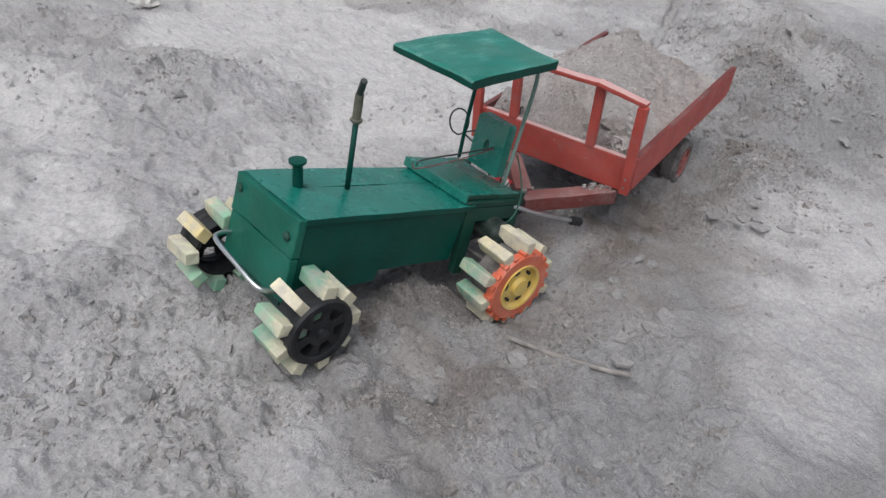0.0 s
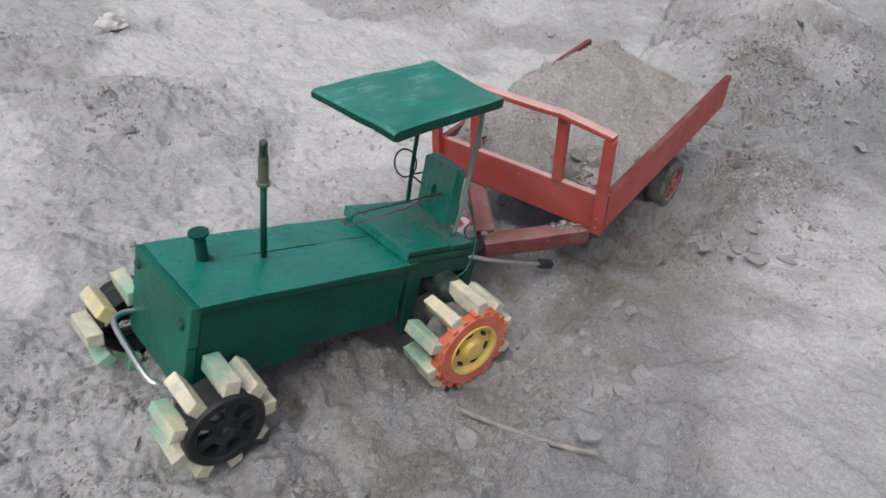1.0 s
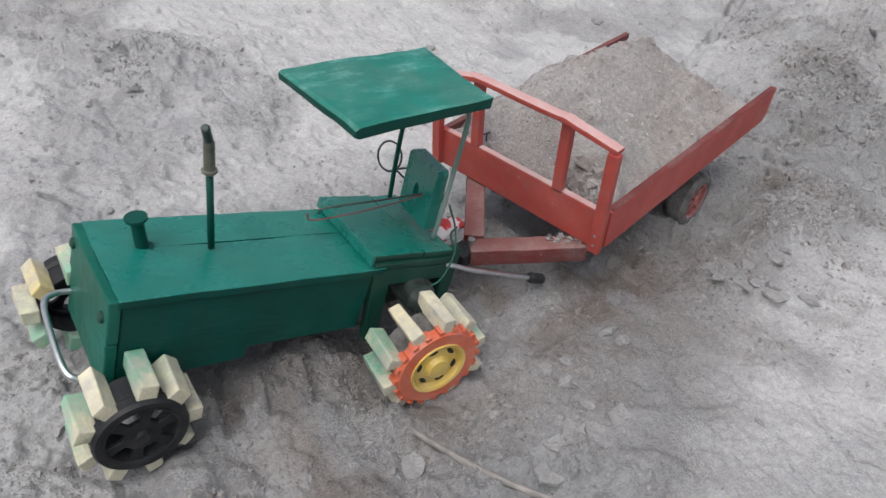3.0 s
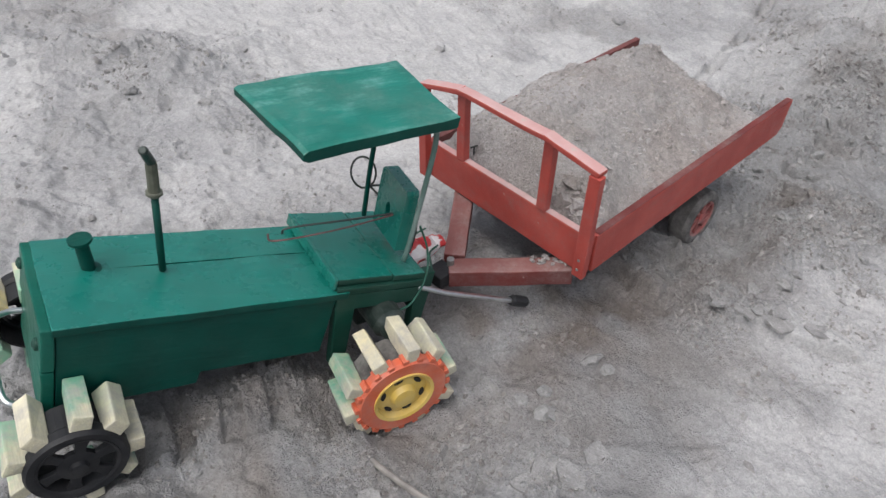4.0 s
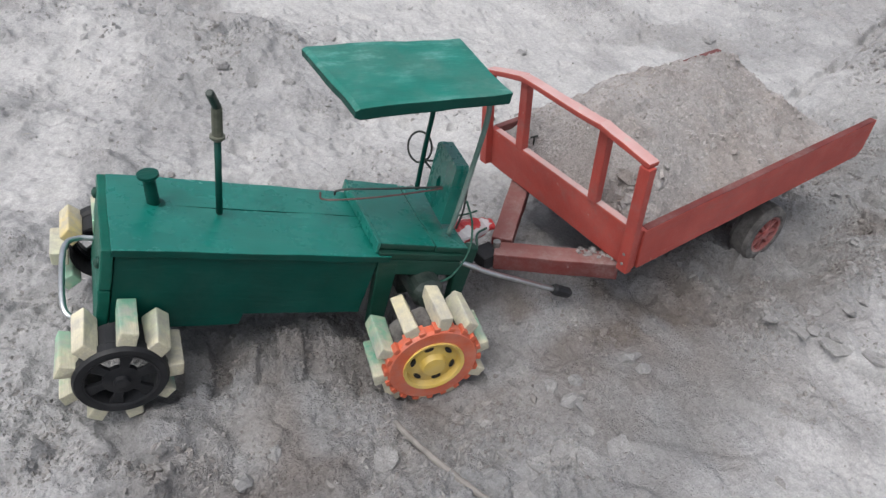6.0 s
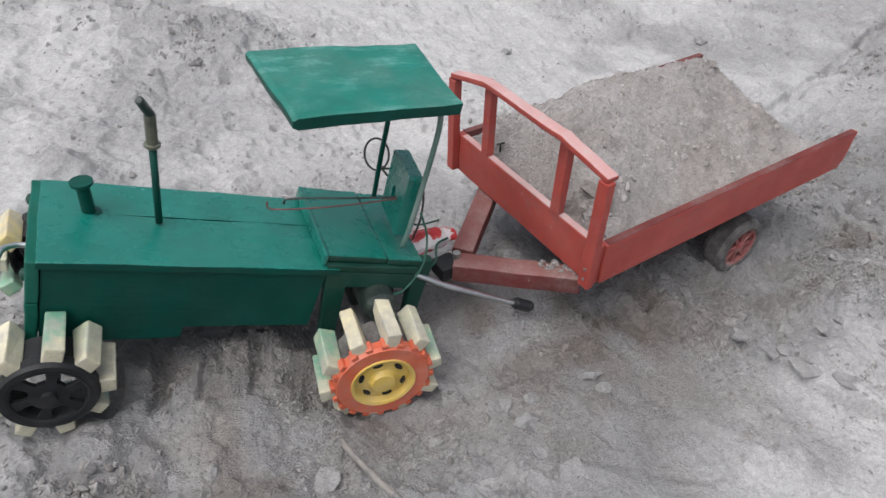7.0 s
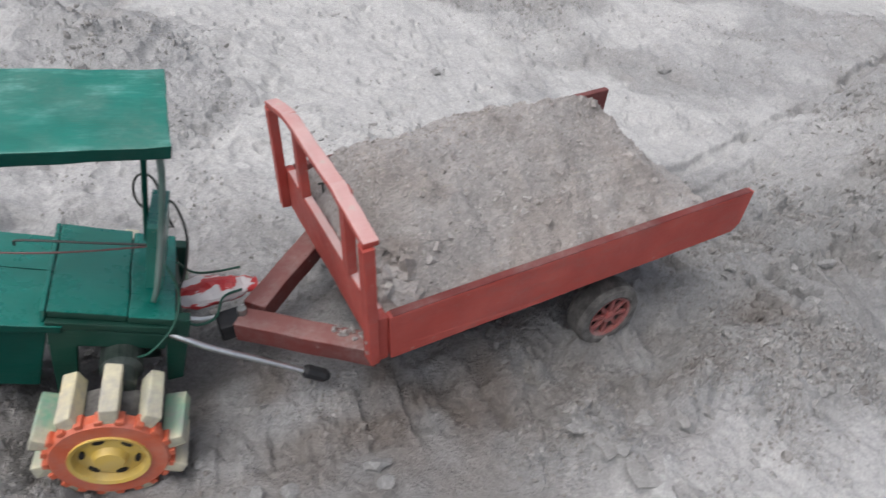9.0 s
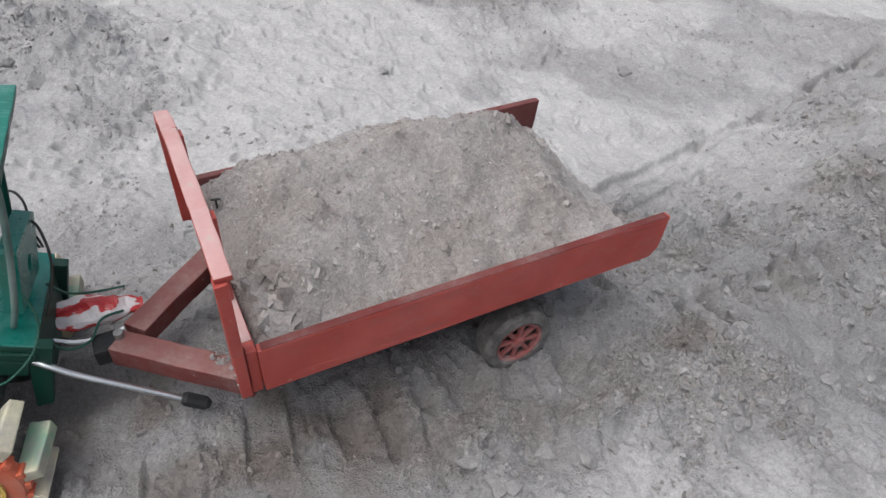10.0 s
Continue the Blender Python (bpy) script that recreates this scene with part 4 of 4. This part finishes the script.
def build_load():
    xs, ys = np.linspace(0.0, TL - 0.014, 230), np.linspace(0.0082, TW - 0.0082, 150)
    gx, gy = np.meshgrid(xs, ys, indexing="ij")
    gz = heap_height(gx, gy)
    n, m = gx.shape
    top = np.stack([gx, gy, gz], -1).reshape(-1, 3) * K
    idx = np.arange(n * m).reshape(n, m)
    faces = np.stack([idx[:-1, :-1], idx[1:, :-1], idx[1:, 1:], idx[:-1, 1:]], -1).reshape(-1, 4).tolist()
    rim = list(idx[:, 0]) + list(idx[-1, 1:]) + list(idx[-2::-1, -1]) + list(idx[0, -2:0:-1])
    low = len(top) + np.arange(len(rim))
    co = np.concatenate([top, np.stack([top[rim, 0], top[rim, 1], np.full(len(rim), 0.0082 * K)], -1)])
    for i in range(len(rim)):
        j = (i + 1) % len(rim)
        faces.append([int(rim[i]), int(low[i]), int(low[j]), int(rim[j])])
    faces.append([int(v) for v in low])
    me = bpy.data.meshes.new("soil_load")
    me.from_pydata(co.tolist(), [], faces)
    me.materials.append(HEAP)
    me.polygons.foreach_set("use_smooth", [True] * (n - 1) * (m - 1) + [False] * (len(faces) - (n - 1) * (m - 1)))
    ob = new("soil_load", me)
    ob.matrix_world = Matrix.Translation(TRAILER.translation * K) @ TRAILER.to_3x3().to_4x4()
    return tagged(ob, "heap of loose dry soil lying in a red trailer", "soil heap", kind="stuff")


build_load()


# ---------------------------------------------------------------- clods, crumbs and litter
def lump(detail, seed, flat=0.7):
    """An uneven clod of about unit radius: points and triangles."""
    bm = bmesh.new()
    bmesh.ops.create_icosphere(bm, subdivisions=detail, radius=1.0)
    off = Vector((seed * 3.1, seed * 1.7, seed * 0.9))
    for v in bm.verts:
        d = 1 + 0.7 * noise.noise(v.co * 0.9 + off) + 0.55 * noise.noise(v.co * 2.3 + off) + 0.22 * noise.noise(v.co * 5.5 + off)
        v.co = Vector((v.co.x * d, v.co.y * d * 0.85, v.co.z * d * flat))
    bm.verts.ensure_lookup_table()
    co = np.array([v.co[:] for v in bm.verts])
    tri = np.array([[v.index for v in f.verts] for f in bm.faces])
    bm.free()
    return co, tri


def shard(seed):
    """An angular crumb of about unit radius: a knocked-about block."""
    gg = np.random.default_rng(seed)
    co = np.array([(a, b, c) for a in (-1, 1) for b in (-1, 1) for c in (-1, 1)], float) * (0.75, 0.6, 0.5) + gg.uniform(-0.32, 0.32, (8, 3))
    quads = ((0, 1, 3, 2), (4, 6, 7, 5), (0, 4, 5, 1), (2, 3, 7, 6), (0, 2, 6, 4), (1, 5, 7, 3))
    return co, np.array([t for a, b, c, d in quads for t in ((a, b, c), (a, c, d))])


def turns(n, g):
    """n random rotations."""
    q = g.normal(size=(n, 4))
    q /= np.linalg.norm(q, axis=1)[:, None]
    w, x, y, z = q.T
    return np.stack([1 - 2 * (y * y + z * z), 2 * (x * y - z * w), 2 * (x * z + y * w), 2 * (x * y + z * w), 1 - 2 * (x * x + z * z), 2 * (y * z - x * w), 2 * (x * z - y * w), 2 * (y * z + x * w), 1 - 2 * (x * x + y * y)], -1).reshape(n, 3, 3)


def joined(name, places, radii, detail, mat, g, flat=0.75, toned=False):
    """Many small lumps in one mesh; toned: of the same soil as the ground round them."""
    shapes = [lump(detail, k + 1, flat) if detail else shard(k) for k in range(9)]
    pick = g.integers(0, len(shapes), len(places))
    rot = turns(len(places), g)
    cos, tris, tone, at = [], [], [], 0
    for k, (co, tri) in enumerate(shapes):
        sel = np.nonzero(pick == k)[0]
        if not len(sel):
            continue
        p = np.einsum("nij,vj->nvi", rot[sel], co) * radii[sel][:, None, None] + places[sel][:, None, :]
        cos.append(p.reshape(-1, 3))
        tone.append(np.repeat(places[sel], len(co), 0))
        tris.append((tri[None] + (np.arange(len(sel)) * len(co))[:, None, None] + at).reshape(-1, 3))
        at += len(sel) * len(co)
    cos, tris = np.concatenate(cos), np.concatenate(tris)
    me = bpy.data.meshes.new(name)
    me.vertices.add(len(cos))
    me.vertices.foreach_set("co", cos.ravel())
    me.loops.add(tris.size)
    me.loops.foreach_set("vertex_index", tris.ravel())
    me.polygons.add(len(tris))
    me.polygons.foreach_set("loop_start", np.arange(0, tris.size, 3))
    me.update(calc_edges=True)
    me.polygons.foreach_set("use_smooth", np.zeros(len(tris), bool))
    me.materials.append(mat)
    if toned:
        q = np.concatenate(tone)
        me.attributes.new("packed", "FLOAT", "POINT").data.foreach_set("value", 0.7 * packed(q[:, 0], q[:, 1]))
        me.attributes.new("loose", "FLOAT", "POINT").data.foreach_set("value", 0.8 * loose(q[:, 0], q[:, 1]))
    return new(name, me)


def scattered(n, g, keep):
    """n places on the land, thicker where keep is high."""
    out = np.zeros((0, 2))
    while len(out) < n:
        y = -0.50 + 2.5 * g.random(6 * n) ** 1.5
        x = -0.4 + g.random(6 * n) * 3.5
        ok = g.random(6 * n) < keep(x, y)
        out = np.concatenate([out, np.stack([x, y], -1)[ok]])
    return out[:n]


def free_ground(x, y):
    """0 under the wheels."""
    f = np.ones_like(x)
    for cx, cy, r in ((0.243, -0.05, 0.05), (-0.01, -0.03, 0.045), (0.70, 0.01, 0.04), (-0.016, 0.14, 0.045), (0.243, 0.15, 0.05), (0.655, 0.23, 0.04)):
        f = f * (np.hypot(x - cx * K, y - cy * K) > r * K)
    return f


g = np.random.default_rng(11)
crumbly = lambda x, y: np.clip(0.07 * smooth(0.2, 0.5, y) + roughness(x, y) ** 1.3 + 0.8 * blob(x, y, 1.25, 0.22, 0.25, 0.12, 25), 0, 1) * free_ground(x, y)
strewn = lambda x, y: np.clip(0.25 * crumbly(x, y) + littered(x, y), 0, 1) * free_ground(x, y)
xy = scattered(64000, g, lambda x, y: (0.02 + strewn(x, y)) * (1 - 0.75 * packed(x, y)) * (0.08 + 0.8 * blob(x, y, 0.13, -0.02, 0.13, 0.07) + smooth(-0.1, 0.4, lattice(x, y, 0.09, 41) + 0.5 * lattice(x, y, 0.035, 42))))
r = 0.0009 + 0.0034 * g.random(len(xy)) ** 2.8
xyz = np.concatenate([xy, (land(xy[:, 0], xy[:, 1]) - 0.15 * r)[:, None]], 1)
tagged(joined("soil_crumbs", xyz, r, 0, CLOD, g, toned=True), "small dry soil crumbs strewn over the ground", "soil crumbs", kind="stuff")
xy = scattered(7000, g, lambda x, y: strewn(x, y) ** 1.6 * (1 - 0.6 * packed(x, y)) * (0.05 + smooth(0.0, 0.5, lattice(x, y, 0.11, 43))))
r = 0.0026 + 0.0100 * g.random(len(xy)) ** 3.6
xyz = np.concatenate([xy, (land(xy[:, 0], xy[:, 1]) - 0.20 * r)[:, None]], 1)
tagged(joined("small_clods", xyz, r, 1, CLOD, g, 0.6, toned=True), "small grey soil clods strewn over the ground", "soil clods", kind="stuff")

# crumbs on the load
M = np.array((Matrix.Translation(TRAILER.translation * K) @ TRAILER.to_3x3().to_4x4()))
p = np.stack([g.random(5600) * (TL - 0.05) + 0.008, g.random(5600) * (TW - 0.03) + 0.014], -1)
r = 0.0007 + 0.0026 * g.random(len(p)) ** 3.5
front = g.random(260)
p[:260] = np.stack([0.008 + 0.04 * front, 0.02 + 0.2 * g.random(260)], -1)
r[300:480] = 0.003 + 0.005 * g.random(180) ** 2
big = np.stack([0.010 + 0.024 * g.random(16), 0.016 + 0.066 * g.random(16)], -1)
rb = 0.006 + 0.012 * g.random(16) ** 1.5
local = np.stack([big[:, 0] * K, big[:, 1] * K, heap_height(big[:, 0], big[:, 1]) * K + 0.05 * rb, np.ones(16)], -1)
tagged(joined("load_lumps", (local @ M.T)[:, :3], rb, 0, HEAP_CRUMB, g), "angular dry lumps at the front of the loaded soil", "soil lumps", kind="stuff")
local = np.stack([p[:, 0] * K, p[:, 1] * K, heap_height(p[:, 0], p[:, 1]) * K - 0.25 * r, np.ones(len(p))], -1)
tagged(joined("load_crumbs", (local @ M.T)[:, :3], r, 0, HEAP_CRUMB, g), "soil crumbs and lumps lying on the loaded soil", "soil crumbs", kind="stuff")

# soil spilt on the drawbar
spilt = np.stack([-0.030 + 0.026 * g.random(40), 0.045 + g.normal(0, 0.006, 40)], -1)
spilt[:, 1] -= 0.85 * (spilt[:, 0] + 0.022)
rs = 0.0010 + 0.0040 * g.random(40) ** 2
local = np.stack([spilt[:, 0] * K, spilt[:, 1] * K, -0.002 * K + 0.35 * rs, np.ones(40)], -1)
tagged(joined("spilt_soil", (local @ M.T)[:, :3], rs, 0, CLOD, g, toned=True), "soil crumbs spilt on the trailer drawbar", "soil crumbs", kind="stuff")

# single clods that stand out
CLODS = []
for k in range(6):
    co, tri = lump(2, 20 + k, 0.6)
    me = bpy.data.meshes.new("soil_clod")
    me.from_pydata(co.tolist(), [], tri.tolist())
    me.materials.append(CLOD)
    CLODS.append(me)


def clod(x, y, r, k):
    ob = new("soil_clod", CLODS[k % 6])
    x, y = x * K, y * K
    ob.matrix_world = Matrix.Translation((x, y, float(land(x, y)) + 0.05 * r)) @ Euler((random.uniform(-0.3, 0.3), random.uniform(-0.3, 0.3), random.uniform(0, 6.3))).to_matrix().to_4x4() @ Matrix.Scale(r, 4)
    return tagged(ob, "dry grey soil clod lying on the ground", "soil clod", "soil clods")


for k, (x, y, r) in enumerate([(0.802, -0.125, 0.012), (0.975, -0.002, 0.018), (0.70, -0.10, 0.014), (0.73, -0.115, 0.016), (0.95, -0.09, 0.013), (1.04, -0.08, 0.020), (1.17, -0.10, 0.017), (0.88, -0.13, 0.012), (1.25, -0.05, 0.021), (1.38, 0.0, 0.024), (1.33, -0.08, 0.016), (0.652, -0.135, 0.016), (0.664, -0.152, 0.012), (0.640, -0.10, 0.010), (0.69, -0.19, 0.011), (0.76, -0.11, 0.012), (0.36, -0.130, 0.016), (0.372, -0.112, 0.013), (0.345, -0.108, 0.010), (0.90, -0.110, 0.015), (0.78, -0.075, 0.013), (0.84, -0.03, 0.014), (0.97, -0.02, 0.011),
                             (0.445, -0.118, 0.013), (0.442, -0.098, 0.016), (0.06, -0.115, 0.014), (0.155, -0.165, 0.012), (0.09, -0.10, 0.010), (0.02, -0.125, 0.012), (0.16, 0.62, 0.018), (0.25, 0.55, 0.013),
                             (0.70, 0.62, 0.015), (1.15, 0.62, 0.02), (1.32, 0.18, 0.016), (1.40, 0.12, 0.02), (1.22, 0.10, 0.014), (1.5, 0.20, 0.018), (1.12, -0.01, 0.012), (1.20, 0.02, 0.015), (1.28, 0.05, 0.018), (1.24, -0.01, 0.012), (1.16, 0.03, 0.011), (1.33, 0.02, 0.016), (1.30, 0.09, 0.013), (1.00, 0.05, 0.012), (1.10, -0.15, 0.014), (1.02, -0.13, 0.011), (1.20, -0.16, 0.013), (1.05, 0.06, 0.013), (0.90, 0.06, 0.011)]):
    clod(x, y, r, k)


PALE = soil_material("pale_stone", (0.55, 0.545, 0.53), (0.62, 0.615, 0.60), (0.68, 0.675, 0.66), 0.4)
co, tri = lump(3, 31, 0.75)
me = bpy.data.meshes.new("stone")
me.from_pydata((co * 0.042).tolist(), [], tri.tolist())
me.materials.append(PALE)
stone = new("stone", me)
stone.location = (0.33 * K, 1.14 * K, float(land(0.33 * K, 1.14 * K)) + 0.008)
tagged(stone, "pale rounded stone lying on dusty ground", "stone")


def crust_flake(x, y, size, turn, seed):
    """A flat broken piece of dried crust, lying slightly tilted."""
    gg = np.random.default_rng(seed)
    n = 9
    out = [(size * (0.65 + 0.6 * gg.random()) * math.cos(math.tau * k / n), size * (0.42 + 0.5 * gg.random()) * math.sin(math.tau * k / n)) for k in range(n)]
    bm = bmesh.new()
    lo = [bm.verts.new((a, b, 0)) for a, b in out]
    hi = [bm.verts.new((a * 0.97, b * 0.97, 0.0026 + 0.0016 * gg.random())) for a, b in out]
    mid = bm.verts.new((0, 0, 0.0036))
    bm.faces.new(lo[::-1])
    for k in range(n):
        j = (k + 1) % n
        bm.faces.new((lo[k], lo[j], hi[j], hi[k]))
        bm.faces.new((hi[k], hi[j], mid))
    me = bpy.data.meshes.new("crust_flake")
    bm.to_mesh(me)
    bm.free()
    me.materials.append(CLOD)
    ob = new("crust_flake", me)
    x, y = x * K, y * K
    ob.matrix_world = Matrix.Translation((x, y, float(land(x, y)) - 0.0005)) @ Euler((gg.uniform(-0.12, 0.12), gg.uniform(-0.12, 0.12), radians(turn))).to_matrix().to_4x4()
    return tagged(ob, "flat broken flake of dried soil crust", "crust flake", "crust flakes")


for k, (x, y, size, turn) in enumerate([(0.325, -0.175, 0.034, 20), (0.355, -0.165, 0.026, 80), (0.300, -0.180, 0.022, 140), (0.372, -0.190, 0.030, 50), (0.338, -0.192, 0.024, 100), (0.175, -0.130, 0.026, 60), (0.28, -0.19, 0.03, 10), (0.662, -0.158, 0.032, 30), (0.640, -0.128, 0.024, 75), (0.682, -0.190, 0.026, 120), (0.625, -0.104, 0.020, 15)]):
    crust_flake(x, y, size, turn, k + 3)

# bits of straw on the load and the ground
def straw(name, places, label):
    bm = bmesh.new()
    for q in places:
        a, n = random.uniform(0, math.tau), random.uniform(0.003, 0.008)
        d = Vector((math.cos(a), math.sin(a), random.uniform(-0.1, 0.25))) * n
        side = Vector((random.uniform(-1, 1), random.uniform(-1, 1), 0)) * 0.002
        tube([Vector(q) - d, Vector(q) + side, Vector(q) + d], 0.0004, 5, bm)
    me = bpy.data.meshes.new(name)
    bm.to_mesh(me)
    bm.free()
    me.materials.append(STRAW)
    return tagged(new(name, me), label, "straw", kind="stuff")


p = np.stack([0.02 + g.random(90) * (TL - 0.08), 0.02 + g.random(90) * (TW - 0.05)], -1)
local = np.stack([p[:, 0] * K, p[:, 1] * K, heap_height(p[:, 0], p[:, 1]) * K + 0.001, np.ones(90)], -1)
straw("load_straw", (local @ M.T)[:, :3].tolist(), "short bits of dry straw lying on the loaded soil")
xy = scattered(140, g, crumbly)
straw("ground_straw", np.concatenate([xy, (land(xy[:, 0], xy[:, 1]) + 0.002)[:, None]], 1).tolist(), "short bits of dry straw strewn over the soil")


def build_nail():
    """A rusty nail standing in the load behind the rack."""
    x, y = 0.012, 0.182
    h = float(heap_height(np.array(x), np.array(y)))
    bm = tube([(0, 0, -0.015), (0, 0, 0.007), (0, 0, 0.0085)], 0.001, 10, ends=[0.0008, 0.001, 0.001])
    tube([(-0.0042, 0.001, 0.0090), (0.0042, -0.001, 0.0094)], 0.0011, 8, bm)
    ob = new("nail", mesh_of("nail", bm, CABLE_DARK))
    ob.matrix_world = Matrix.Translation(TRAILER.translation * K) @ TRAILER.to_3x3().to_4x4() @ Matrix.Translation((x * K, y * K, h * K))
    return tagged(ob, "rusty bent nail standing in the loaded soil", "nail")


build_nail()

# a flat grey stick
st = new("stick", mesh_of("stick", wobble(tube(curve([(0.196, -0.088, 0.0), (0.205, -0.115, 0.001), (0.219, -0.145, 0.0), (0.240, -0.185, 0.001), (0.262, -0.215, 0.0)], 6), 0.003, 8, ends=None), 0.0008, 0.01), STICK))
st.location.z = float(land(0.215 * K, -0.14 * K)) + 0.003
tagged(st, "thin weathered grey stick lying on soil", "stick")


def wrapper_material():
    m, n, l, b = material("printed_foil", 0.3)
    t = noise_node(n, l, 34, 3, 0.5, stretch=(0.6, 1.6, 1.6))
    col = ramp(n, l, t.outputs[0], [(0.40, (0.40, 0.025, 0.03)), (0.54, (0.50, 0.05, 0.05)), (0.565, (0.62, 0.58, 0.58)), (0.66, (0.66, 0.63, 0.63))]).outputs[0]
    l.new(col, b.inputs["Base Color"])
    f = noise_node(n, l, 90, 4)
    bump(n, l, b, f.outputs[0], 0.6, 0.003)
    return m


def build_wrapper():
    """A crumpled snack packet pushed in over the hitch."""
    bm = bmesh.new()
    n, seg = 22, 18
    rings = []
    for i in range(n):
        u = i / (n - 1)
        w, h = 0.015 * (0.85 + 0.3 * math.sin(u * 5)), 0.008 * math.sin(math.pi * min(max(u, 0.06), 0.94)) + 0.001
        ring = []
        for k in range(seg):
            a = math.tau * k / seg
            p = Vector((u * 0.068, w * math.cos(a), h * math.sin(a)))
            p += noise.noise_vector(p * 110) * 0.0028
            ring.append(bm.verts.new(p))
        rings.append(ring)
    for a, b in zip(rings, rings[1:]):
        for k in range(seg):
            bm.faces.new((a[k], a[(k + 1) % seg], b[(k + 1) % seg], b[k]))
    bm.faces.new(rings[0][::-1])
    bm.faces.new(rings[-1])
    ob = new("snack_wrapper", mesh_of("snack_wrapper", bm, wrapper_material()))
    ob.matrix_world = Matrix.Translation(Vector((0.297, 0.064, 0.088)) * K) @ Euler((0.2, 0.05, 0.15)).to_matrix().to_4x4()
    return tagged(ob, "crumpled red and white foil wrapper stuck on the hitch", "wrapper")


build_wrapper()
